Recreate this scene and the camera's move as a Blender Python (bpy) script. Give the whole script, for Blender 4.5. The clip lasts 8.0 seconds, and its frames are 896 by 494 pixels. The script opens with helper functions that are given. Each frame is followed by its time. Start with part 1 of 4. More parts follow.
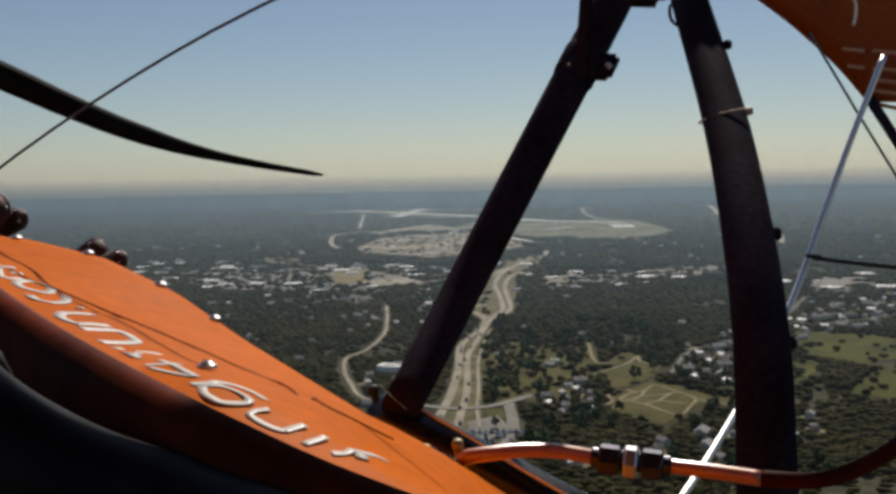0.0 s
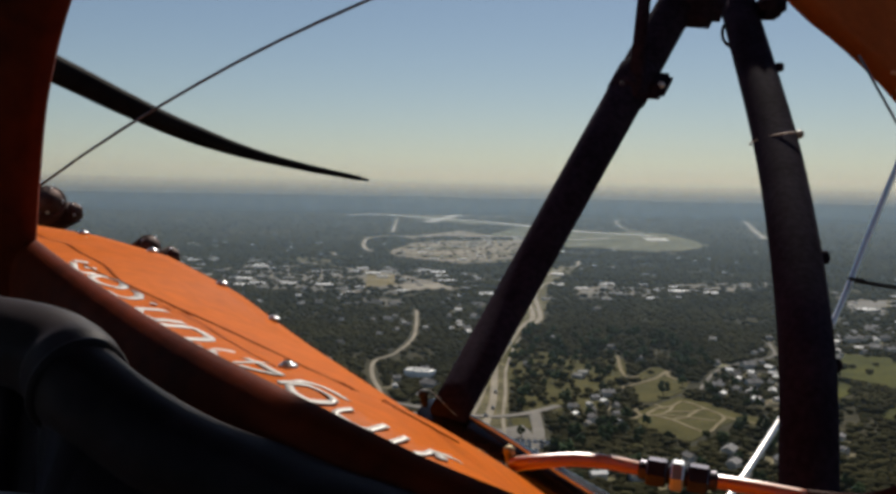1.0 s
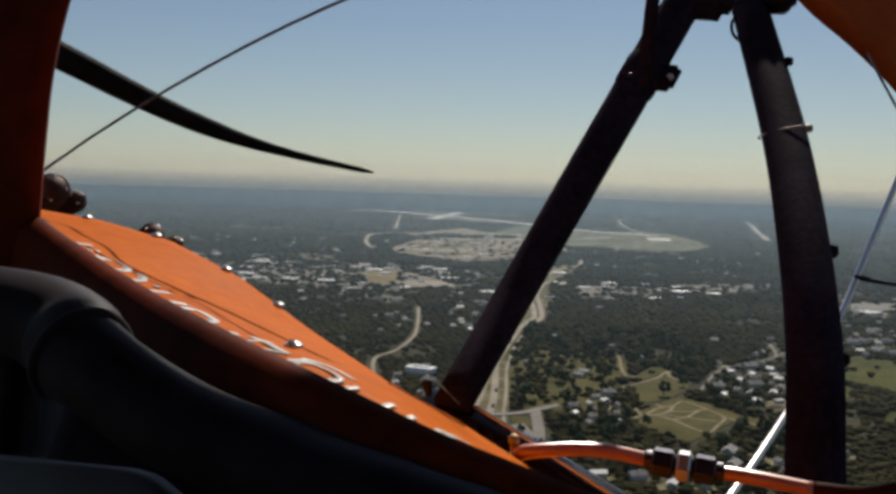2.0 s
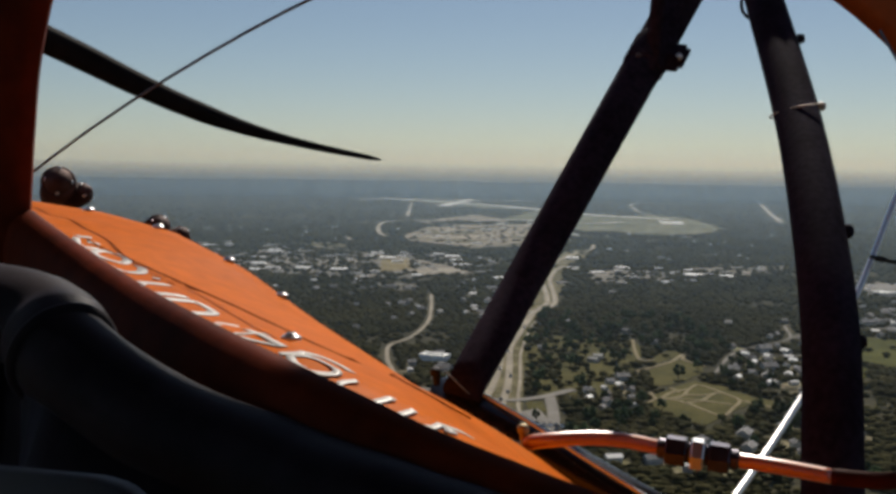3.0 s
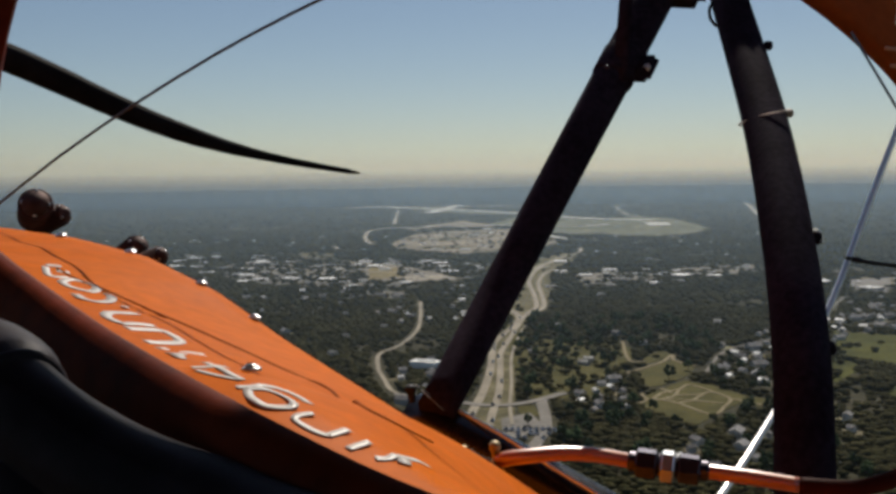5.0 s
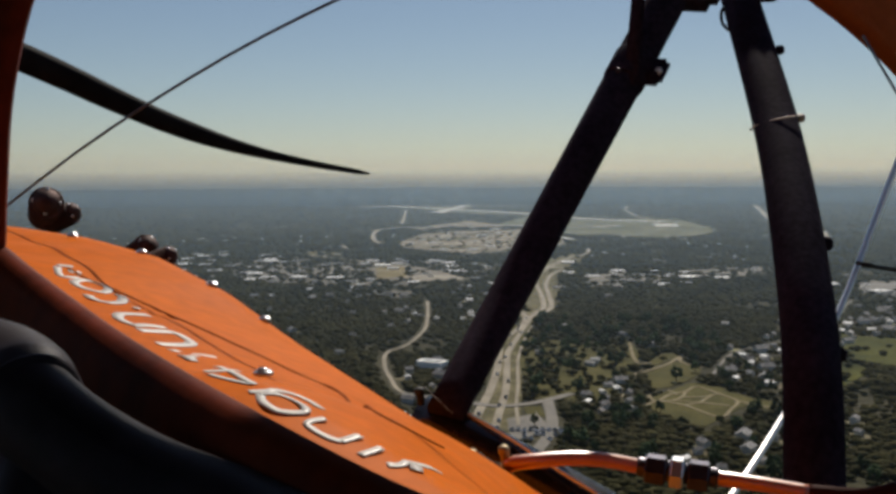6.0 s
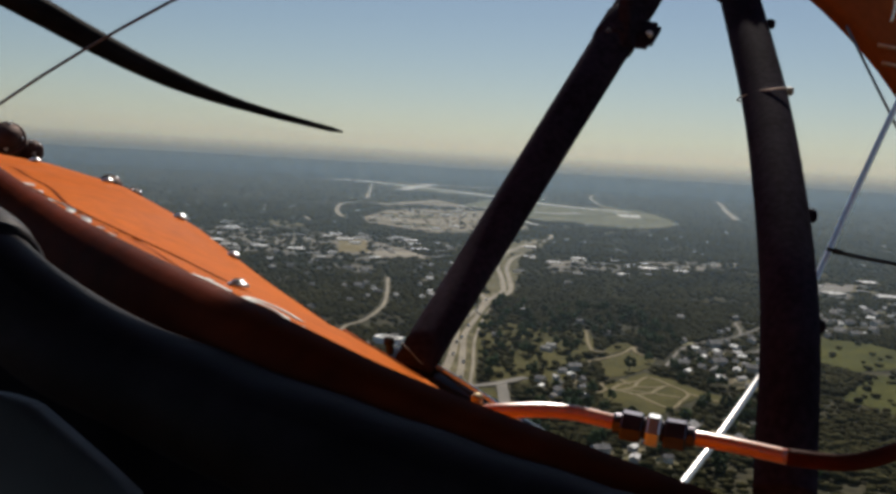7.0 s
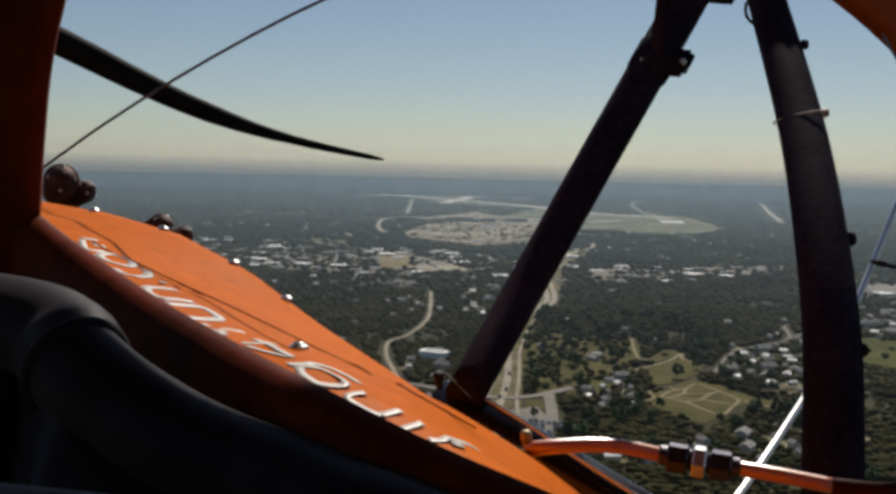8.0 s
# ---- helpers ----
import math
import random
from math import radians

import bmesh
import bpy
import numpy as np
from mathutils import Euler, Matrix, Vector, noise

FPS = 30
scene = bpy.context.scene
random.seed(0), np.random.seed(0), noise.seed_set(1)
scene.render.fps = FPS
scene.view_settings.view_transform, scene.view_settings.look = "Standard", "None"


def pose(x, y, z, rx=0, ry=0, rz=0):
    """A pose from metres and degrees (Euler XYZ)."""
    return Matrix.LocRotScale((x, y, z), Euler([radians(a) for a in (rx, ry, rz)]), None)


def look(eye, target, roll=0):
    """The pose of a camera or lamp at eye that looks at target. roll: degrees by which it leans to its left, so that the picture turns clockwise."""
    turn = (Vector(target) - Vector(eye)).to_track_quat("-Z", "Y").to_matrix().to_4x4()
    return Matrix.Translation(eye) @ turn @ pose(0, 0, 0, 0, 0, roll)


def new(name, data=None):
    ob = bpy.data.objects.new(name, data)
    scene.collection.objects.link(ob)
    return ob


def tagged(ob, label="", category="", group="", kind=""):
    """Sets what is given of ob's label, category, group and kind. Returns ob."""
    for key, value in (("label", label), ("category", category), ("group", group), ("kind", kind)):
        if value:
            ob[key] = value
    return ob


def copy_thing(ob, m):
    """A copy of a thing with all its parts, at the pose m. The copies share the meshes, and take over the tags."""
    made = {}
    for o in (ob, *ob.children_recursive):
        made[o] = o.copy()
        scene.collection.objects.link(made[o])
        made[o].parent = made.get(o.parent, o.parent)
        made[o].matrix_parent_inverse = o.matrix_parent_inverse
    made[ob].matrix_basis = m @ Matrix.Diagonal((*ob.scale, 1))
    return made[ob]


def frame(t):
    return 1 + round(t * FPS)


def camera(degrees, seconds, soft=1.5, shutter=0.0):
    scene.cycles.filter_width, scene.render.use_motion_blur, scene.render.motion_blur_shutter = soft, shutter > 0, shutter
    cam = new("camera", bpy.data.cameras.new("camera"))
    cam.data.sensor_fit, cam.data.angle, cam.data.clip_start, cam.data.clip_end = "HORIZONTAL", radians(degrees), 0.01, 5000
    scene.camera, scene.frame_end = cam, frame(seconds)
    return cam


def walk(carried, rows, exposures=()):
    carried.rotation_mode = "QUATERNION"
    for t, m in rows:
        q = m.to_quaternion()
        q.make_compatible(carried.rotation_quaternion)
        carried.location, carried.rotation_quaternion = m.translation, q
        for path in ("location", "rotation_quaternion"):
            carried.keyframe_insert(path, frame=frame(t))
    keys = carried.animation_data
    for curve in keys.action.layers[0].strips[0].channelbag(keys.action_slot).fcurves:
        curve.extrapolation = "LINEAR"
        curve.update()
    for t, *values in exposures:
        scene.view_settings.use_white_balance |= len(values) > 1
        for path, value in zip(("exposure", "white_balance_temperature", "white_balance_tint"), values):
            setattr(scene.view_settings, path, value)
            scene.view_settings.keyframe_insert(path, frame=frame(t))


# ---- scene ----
# ================= camera and its way =================
ALT = 120.0
cam = camera(48.0, 8.0, soft=3.3)
PATH = [
    (0, (0.0207, -0.0003, 120.0066), (-0.0321, 1.9951, 119.8807), -1.03),
    (0.5, (0.0076, -0.0333, 120.0195), (-0.1060, 1.9614, 119.9295), 0.40),
    (1, (0.0017, -0.0241, 120.0114), (-0.1148, 1.9693, 119.8982), 1.04),
    (1.5, (-0.0029, -0.0207, 120.0039), (-0.1162, 1.9727, 119.8881), 2.10),
    (3, (0.0026, -0.0016, 120.0017), (-0.1420, 1.9879, 119.8567), 0.78),
    (3.5, (-0.0024, 0.0089, 119.9900), (-0.1268, 1.9982, 119.8260), 2.07),
    (4, (0.0035, 0.0024, 119.9980), (-0.1256, 1.9929, 119.8513), 0.54),
    (4.5, (0.0175, -0.0035, 120.0066), (-0.1019, 1.9885, 119.8740), -0.70),
    (6, (0.0152, -0.0048, 120.0144), (-0.1203, 1.9863, 119.8822), -0.26),
    (6.5, (0.0001, 0.0047, 119.9926), (-0.1330, 1.9947, 119.8435), 2.96),
    (7, (0.0013, 0.0197, 119.9849), (-0.0593, 2.0113, 119.8125), 3.37),
    (7.5, (0.0019, -0.0088, 120.0123), (-0.0927, 1.9848, 119.8828), 0.83),
    (8, (-0.0007, -0.0045, 120.0085), (-0.1452, 1.9846, 119.8577), 1.29),
]
walk(cam, [(t, look(eye, target, roll)) for t, eye, target, roll in PATH], exposures=[(0.0, 0.10, 6800, 12), (8.0, 0.10, 6800, 12)])

# ================= light =================
SUN_EL, SUN_AZ = 43.0, 10.0  # degrees above the horizon, degrees right of +y
world = bpy.data.worlds.new("sky")
scene.world = world
world.use_nodes = True
wn = world.node_tree
wn.nodes.clear()
sky = wn.nodes.new("ShaderNodeTexSky")
sky.sky_type = "NISHITA"
sky.sun_disc = False
sky.sun_elevation, sky.sun_rotation = radians(SUN_EL), radians(SUN_AZ)
sky.altitude, sky.air_density, sky.dust_density, sky.ozone_density = 300, 1.0, 0.2, 2.4
bg = wn.nodes.new("ShaderNodeBackground")
bg.inputs["Strength"].default_value = 0.052
wout = wn.nodes.new("ShaderNodeOutputWorld")
wn.links.new(sky.outputs[0], bg.inputs[0])
wn.links.new(bg.outputs[0], wout.inputs[0])

sun_data = bpy.data.lights.new("sun", "SUN")
sun_data.energy, sun_data.angle, sun_data.color = 3.6, radians(0.55), (1.0, 0.95, 0.86)
sun = new("sun", sun_data)
s_dir = Vector((math.sin(radians(SUN_AZ)) * math.cos(radians(SUN_EL)), math.cos(radians(SUN_AZ)) * math.cos(radians(SUN_EL)), math.sin(radians(SUN_EL))))
sun.matrix_world = look(s_dir * 900 + Vector((0, 0, ALT)), (0, 0, ALT))


# ================= materials =================
def mat(name, low, high=None, scale=8.0, rough=0.6, metal=0.0, bump=0.0, bump_scale=60.0, coat=0.0, coat_rough=0.08, coord="Object", detail=5.0, spread=(0.35, 0.65), jitter=0.0, island=0.0, fine=None, spec=0.5):
    """A node material: two colours mixed by noise at a real scale, fine grain in colour and relief, and some variation from piece to piece."""
    m = bpy.data.materials.new(name)
    m.use_nodes = True
    nt = m.node_tree
    n, l = nt.nodes, nt.links
    p = n["Principled BSDF"]
    p.inputs["Roughness"].default_value, p.inputs["Metallic"].default_value = rough, metal
    p.inputs["Specular IOR Level"].default_value = spec
    p.inputs["Coat Weight"].default_value, p.inputs["Coat Roughness"].default_value = coat, coat_rough
    tc = n.new("ShaderNodeTexCoord")
    high = high or tuple(min(1, c * 1.25) for c in low)
    no = n.new("ShaderNodeTexNoise")
    no.inputs["Scale"].default_value, no.inputs["Detail"].default_value = scale, detail
    l.new(tc.outputs[coord], no.inputs["Vector"])
    ra = n.new("ShaderNodeValToRGB")
    ra.color_ramp.elements[0].position, ra.color_ramp.elements[1].position = spread
    ra.color_ramp.elements[0].color, ra.color_ramp.elements[1].color = (*low, 1), (*high, 1)
    l.new(no.outputs["Fac"], ra.inputs["Fac"])
    col = ra.outputs["Color"]
    if fine:  # second, finer scale of stains and grain
        n2 = n.new("ShaderNodeTexNoise")
        n2.inputs["Scale"].default_value, n2.inputs["Detail"].default_value = fine[0], 6.0
        l.new(tc.outputs[coord], n2.inputs["Vector"])
        mp = n.new("ShaderNodeMapRange")
        mp.inputs["From Min"].default_value, mp.inputs["From Max"].default_value = 0.3, 0.7
        mp.inputs["To Min"].default_value, mp.inputs["To Max"].default_value = 1 - fine[1], 1 + fine[1]
        l.new(n2.outputs["Fac"], mp.inputs["Value"])
        mu = n.new("ShaderNodeVectorMath")
        mu.operation = "SCALE"
        l.new(col, mu.inputs[0])
        l.new(mp.outputs[0], mu.inputs["Scale"])
        col = mu.outputs[0]
    if jitter or island:
        if jitter:
            src = n.new("ShaderNodeObjectInfo").outputs["Random"]
        else:
            src = n.new("ShaderNodeNewGeometry").outputs["Random Per Island"]
        hs = n.new("ShaderNodeHueSaturation")
        k = jitter or island
        for key, lo, hi in (("Value", 1 - k, 1 + k), ("Hue", 0.5 - 0.05 * k, 0.5 + 0.05 * k)):
            mp = n.new("ShaderNodeMapRange")
            mp.inputs["To Min"].default_value, mp.inputs["To Max"].default_value = lo, hi
            l.new(src, mp.inputs["Value"])
            l.new(mp.outputs[0], hs.inputs[key])
        l.new(col, hs.inputs["Color"])
        col = hs.outputs["Color"]
    l.new(col, p.inputs["Base Color"])
    if bump:
        nb = n.new("ShaderNodeTexNoise")
        nb.inputs["Scale"].default_value, nb.inputs["Detail"].default_value = bump_scale, 6.0
        l.new(tc.outputs[coord], nb.inputs["Vector"])
        bu = n.new("ShaderNodeBump")
        bu.inputs["Strength"].default_value, bu.inputs["Distance"].default_value = bump, 0.3 / bump_scale
        l.new(nb.outputs["Fac"], bu.inputs["Height"])
        l.new(bu.outputs["Normal"], p.inputs["Normal"])
    return m


ORANGE = mat("orange_dope_paint", (0.57, 0.118, 0.001), (0.66, 0.142, 0.002), 5, 0.5, bump=0.05, bump_scale=25, fine=(70, 0.1), spec=0.025)
FABRIC = mat("orange_wing_fabric", (0.34, 0.058, 0.008), (0.44, 0.082, 0.013), 6, 0.35, bump=0.1, bump_scale=14, fine=(60, 0.1), spec=0.08)
RIB_HIGHLIGHT = mat("pale_rib_highlight", (0.62, 0.24, 0.10), (0.72, 0.32, 0.15), 60, 0.3, spec=0.8, coat=0.6)
WHITE = mat("white_vinyl", (0.60, 0.55, 0.50), (0.72, 0.67, 0.61), 30, 0.4)
BLACK = mat("black_enamel", (0.020, 0.015, 0.024), (0.034, 0.027, 0.040), 14, 0.8, bump=0.06, bump_scale=90, fine=(160, 0.3), spec=0.012)
def sheen(m, weight, rough, tint):
    p = m.node_tree.nodes["Principled BSDF"]
    p.inputs["Sheen Weight"].default_value, p.inputs["Sheen Roughness"].default_value = weight, rough
    p.inputs["Sheen Tint"].default_value = (*tint, 1)


RUBBER = mat("black_rubber", (0.008, 0.008, 0.008), (0.02, 0.02, 0.02), 40, 0.7, bump=0.15, bump_scale=200)
VINYL = mat("black_padded_vinyl", (0.016, 0.012, 0.014), (0.026, 0.020, 0.023), 30, 0.55, bump=0.2, bump_scale=900, fine=(60, 0.25), spec=0.10)
sheen(VINYL, 0.08, 0.4, (0.9, 0.8, 1.0))
STEEL = mat("polished_steel", (0.70, 0.70, 0.70), (0.82, 0.82, 0.82), 40, 0.30, 0.75, bump=0.03, bump_scale=300)
DULL = mat("dull_steel_cable", (0.055, 0.085, 0.13), (0.09, 0.13, 0.18), 200, 0.5, 0.0, spec=0.05, bump=0.3, bump_scale=900)
GUNMETAL = mat("dark_anodised_metal", (0.06, 0.055, 0.07), (0.10, 0.09, 0.11), 60, 0.35, 0.8, bump=0.08, bump_scale=300)
BRASS = mat("tarnished_brass", (0.34, 0.27, 0.16), (0.46, 0.37, 0.22), 80, 0.55, 0.5, bump=0.1, bump_scale=300)
HOSE = mat("glossy_orange_hose", (0.62, 0.15, 0.03), (0.72, 0.19, 0.05), 60, 0.40, coat=1.0, coat_rough=0.30, fine=(250, 0.1), spec=1.0)
HOSE_SHADED = mat("shaded_orange_hose", (0.045, 0.010, 0.005), (0.075, 0.016, 0.007), 40, 0.7, bump=0.1, bump_scale=200, spec=0.1)
HOSE.node_tree.nodes["Principled BSDF"].inputs["Coat IOR"].default_value = 2.0  # coat IOR raised to strengthen the hose's highlight
TUBEBLACK = mat("glossy_black_enamel", (0.010, 0.009, 0.009), (0.018, 0.015, 0.015), 14, 0.22, bump=0.04, bump_scale=90, fine=(160, 0.3), spec=0.5)
BRIGHT = mat("bright_steel_wire", (0.90, 0.87, 0.82), (0.95, 0.92, 0.87), 60, 0.36, 0.75)
RODWHITE = mat("polished_bright_rod", (0.88, 0.87, 0.85), (0.94, 0.93, 0.91), 60, 0.3, 0.3)
GREYWIRE = mat("grey_wire", (0.16, 0.155, 0.145), (0.24, 0.235, 0.22), 200, 0.5, spec=0.1)
SHADED_ORANGE = mat("shaded_orange_trim", (0.085, 0.011, 0.002), (0.165, 0.022, 0.004), 9, 0.6, bump=0.08, bump_scale=40, fine=(80, 0.25), spec=0.08)
CERAM = mat("burnt_engine_metal", (0.045, 0.016, 0.012), (0.10, 0.045, 0.035), 45, 0.7, 0.4, bump=0.3, bump_scale=160)
PROP = mat("black_carbon_blade", (0.006, 0.006, 0.007), (0.014, 0.014, 0.015), 20, 0.75, bump=0.03, bump_scale=60, spec=0.08)
GREY = mat("dark_grey_plastic", (0.060, 0.054, 0.054), (0.085, 0.077, 0.077), 20, 0.6, bump=0.1, bump_scale=300)
TIE = mat("beige_zip_tie", (0.45, 0.33, 0.24), (0.55, 0.42, 0.32), 80, 0.5)

SOIL = mat("woodland_floor", (0.034, 0.033, 0.016), (0.070, 0.062, 0.034), 0.02, 0.95, bump=0.6, bump_scale=0.15, fine=(0.15, 0.5), detail=8, spec=0.1)
LEAF = mat("tree_canopy", (0.036, 0.034, 0.014), (0.066, 0.058, 0.024), 0.012, 0.95, bump=0.3, bump_scale=0.9, island=0.13, fine=(0.05, 0.3), spec=0.02)
LEAF_LIGHT = mat("park_tree_canopy", (0.03, 0.05, 0.014), (0.06, 0.08, 0.025), 0.2, 0.9, bump=1.0, bump_scale=1.2, jitter=0.35, fine=(1.2, 0.4), spec=0.15)
BARK = mat("bark", (0.06, 0.045, 0.03), (0.11, 0.085, 0.06), 3, 0.9, bump=0.5, bump_scale=12)
GRASS = mat("mown_grass", (0.062, 0.057, 0.014), (0.10, 0.087, 0.024), 0.05, 0.95, bump=0.3, bump_scale=1.0, fine=(0.35, 0.25), spec=0.1)
GOLF = mat("golf_fairway", (0.046, 0.050, 0.008), (0.088, 0.088, 0.014), 0.03, 0.95, bump=0.3, bump_scale=1.0, fine=(0.25, 0.3), spec=0.1)
DRYGRASS = mat("dry_airfield_grass", (0.085, 0.090, 0.045), (0.19, 0.175, 0.10), 0.01, 0.95, fine=(0.04, 0.35), spec=0.1)
TANSOIL = mat("bare_tan_earth", (0.16, 0.14, 0.095), (0.36, 0.30, 0.22), 0.014, 0.95, fine=(0.05, 0.3), spec=0.1)
ROUGH = mat("rough_dry_ground", (0.075, 0.068, 0.03), (0.17, 0.145, 0.075), 0.05, 0.95, fine=(0.25, 0.35), spec=0.1)
YARDS = mat("town_yards", (0.060, 0.055, 0.034), (0.165, 0.14, 0.10), 0.025, 0.9, fine=(0.1, 0.4))
DRYFIELD = mat("dry_olive_field", (0.17, 0.135, 0.06), (0.23, 0.18, 0.085), 0.03, 0.95, fine=(0.15, 0.2), spec=0.1)
TANPATH = mat("tan_sandy_path", (0.21, 0.17, 0.095), (0.29, 0.24, 0.145), 0.1, 0.9, fine=(0.6, 0.2), spec=0.1)
CONCRETE = mat("pale_concrete_road", (0.19, 0.155, 0.10), (0.28, 0.235, 0.16), 0.03, 0.85, fine=(0.5, 0.15))
ASPHALT = mat("sunlit_asphalt", (0.10, 0.09, 0.07), (0.17, 0.15, 0.12), 0.04, 0.85, fine=(0.5, 0.2))
RUNWAY = mat("runway_concrete", (0.44, 0.41, 0.34), (0.56, 0.53, 0.45), 0.01, 0.85, fine=(0.06, 0.1))
WALL = mat("pale_building_wall", (0.45, 0.42, 0.37), (0.62, 0.6, 0.55), 0.4, 0.8, jitter=0.3, fine=(2, 0.12))
ROOF_W = mat("white_membrane_roof", (0.74, 0.72, 0.67), (0.88, 0.86, 0.81), 0.2, 0.6, jitter=0.3, fine=(1.5, 0.1))
ROOF_G = mat("grey_shingle_roof", (0.16, 0.15, 0.145), (0.30, 0.28, 0.26), 0.4, 0.85, jitter=0.45, fine=(3, 0.2))
CARPAINT = mat("car_paint", (0.5, 0.5, 0.5), (0.62, 0.62, 0.62), 1, 0.3, jitter=0.7, coat=0.5)
GLASS_DARK = mat("dark_car_glass", (0.02, 0.025, 0.03), (0.03, 0.035, 0.04), 2, 0.1)
HAZED_WOOD = mat("haze_tinted_far_wood", (0.040, 0.055, 0.050), (0.070, 0.088, 0.080), 0.004, 0.95, fine=(0.02, 0.35), spec=0.1)


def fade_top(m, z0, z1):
    """Fades a far surface out over its topmost metres; the alpha imitates haze."""
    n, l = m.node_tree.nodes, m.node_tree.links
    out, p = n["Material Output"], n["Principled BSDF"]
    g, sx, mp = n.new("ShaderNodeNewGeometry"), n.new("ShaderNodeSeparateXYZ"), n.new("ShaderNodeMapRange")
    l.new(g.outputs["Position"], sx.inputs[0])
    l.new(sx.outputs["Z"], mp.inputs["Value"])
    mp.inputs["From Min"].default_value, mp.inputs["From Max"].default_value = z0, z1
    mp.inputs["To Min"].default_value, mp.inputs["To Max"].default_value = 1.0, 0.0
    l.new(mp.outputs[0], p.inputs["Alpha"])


fade_top(HAZED_WOOD, 70.0, 168.0)


def haze_sheet_material(name, amount):
    """See-through sheet standing in for haze: mostly clear, scattering sunlight both ways, fading in softly over the
    trees and thinning out upwards.
    """
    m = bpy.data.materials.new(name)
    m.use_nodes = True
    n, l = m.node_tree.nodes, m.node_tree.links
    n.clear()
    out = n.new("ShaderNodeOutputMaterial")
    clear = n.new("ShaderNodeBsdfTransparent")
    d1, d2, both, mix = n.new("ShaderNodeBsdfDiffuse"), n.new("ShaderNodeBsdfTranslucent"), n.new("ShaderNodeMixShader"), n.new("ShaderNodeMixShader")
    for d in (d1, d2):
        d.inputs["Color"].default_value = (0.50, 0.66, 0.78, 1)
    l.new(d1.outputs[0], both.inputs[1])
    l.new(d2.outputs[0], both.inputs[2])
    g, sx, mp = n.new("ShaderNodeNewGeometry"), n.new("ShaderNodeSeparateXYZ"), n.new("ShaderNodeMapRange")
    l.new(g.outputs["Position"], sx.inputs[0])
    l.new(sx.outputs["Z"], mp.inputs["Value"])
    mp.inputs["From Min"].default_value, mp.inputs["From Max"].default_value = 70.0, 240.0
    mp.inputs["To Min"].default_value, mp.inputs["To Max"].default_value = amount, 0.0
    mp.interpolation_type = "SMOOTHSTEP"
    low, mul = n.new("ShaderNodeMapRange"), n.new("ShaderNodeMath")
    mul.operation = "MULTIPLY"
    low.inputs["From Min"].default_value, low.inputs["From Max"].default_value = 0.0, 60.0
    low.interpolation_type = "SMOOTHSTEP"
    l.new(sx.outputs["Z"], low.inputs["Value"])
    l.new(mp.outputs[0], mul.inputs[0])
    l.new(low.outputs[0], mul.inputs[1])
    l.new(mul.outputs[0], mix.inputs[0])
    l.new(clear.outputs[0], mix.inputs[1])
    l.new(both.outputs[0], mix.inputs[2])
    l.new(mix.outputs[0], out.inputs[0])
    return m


# ================= building helpers =================
def finish(name, bm, material, smooth=True):
    me = bpy.data.meshes.new(name)
    bmesh.ops.recalc_face_normals(bm, faces=bm.faces)
    bm.to_mesh(me)
    bm.free()
    me.materials.append(material)
    if smooth:
        me.polygons.foreach_set("use_smooth", [True] * len(me.polygons))
    return me


def part(name, bm, material, parent, label="", smooth=True):
    ob = new(name, finish(name, bm, material, smooth))
    ob.parent = parent
    if label:
        tagged(ob, label)
    return ob


def thing(name, loc=(0, 0, 0), rz=0.0, **tags):
    ob = new(name)
    ob.matrix_world = pose(*loc, 0, 0, rz)
    return tagged(ob, **tags)


def bezier(points, steps=8):
    """A smooth line through the points (Catmull-Rom)."""
    p = [Vector(q) for q in points]
    p = [2 * p[0] - p[1]] + p + [2 * p[-1] - p[-2]]
    out = []
    for i in range(1, len(p) - 2):
        for k in range(steps):
            t = k / steps
            a, b, c, d = p[i - 1 : i + 3]
            out.append(0.5 * (2 * b + (c - a) * t + (2 * a - 5 * b + 4 * c - d) * t * t + (3 * b - a - 3 * c + d) * t**3))
    out.append(p[-2])
    return out


def sweep(bm, line, section, up=(0, 0, 1), scale=None):
    """Carries a closed section of (side, up) offsets along a line and caps the ends."""
    up = Vector(up)
    rings = []
    for i, q in enumerate(line):
        d = (line[min(i + 1, len(line) - 1)] - line[max(i - 1, 0)]).normalized()
        side = d.cross(up).normalized()
        over = side.cross(d).normalized()
        k = scale[i] if scale else 1.0
        rings.append([bm.verts.new(q + side * (u * k) + over * (v * k)) for u, v in section])
    for a, b in zip(rings, rings[1:]):
        for j in range(len(section)):
            bm.faces.new((a[j], a[(j + 1) % len(section)], b[(j + 1) % len(section)], b[j]))
    bm.faces.new(rings[0])
    bm.faces.new(rings[-1])
    return rings


def ring(radius, n=20, flat=1.0):
    return [(radius * math.cos(2 * math.pi * i / n), radius * flat * math.sin(2 * math.pi * i / n)) for i in range(n)]


def tube(line, radius, n=20, flat=1.0, up=(0, 0, 1), scale=None):
    bm = bmesh.new()
    sweep(bm, [Vector(q) for q in line], ring(radius, n, flat), up, scale)
    return bm


def box(bm, m, size, bevel=0.0):
    made = bmesh.ops.create_cube(bm, size=1.0, matrix=m @ Matrix.Diagonal((*size, 1)))
    if bevel:
        bmesh.ops.bevel(bm, geom=list({e for v in made["verts"] for e in v.link_edges}), offset=bevel, segments=2, affect="EDGES")
    return made


def along(a, b, up=(0, 0, 1)):
    """A frame at a whose z runs to b."""
    d = (Vector(b) - Vector(a)).normalized()
    return Matrix.Translation(a) @ d.to_track_quat("Z", "Y").to_matrix().to_4x4()


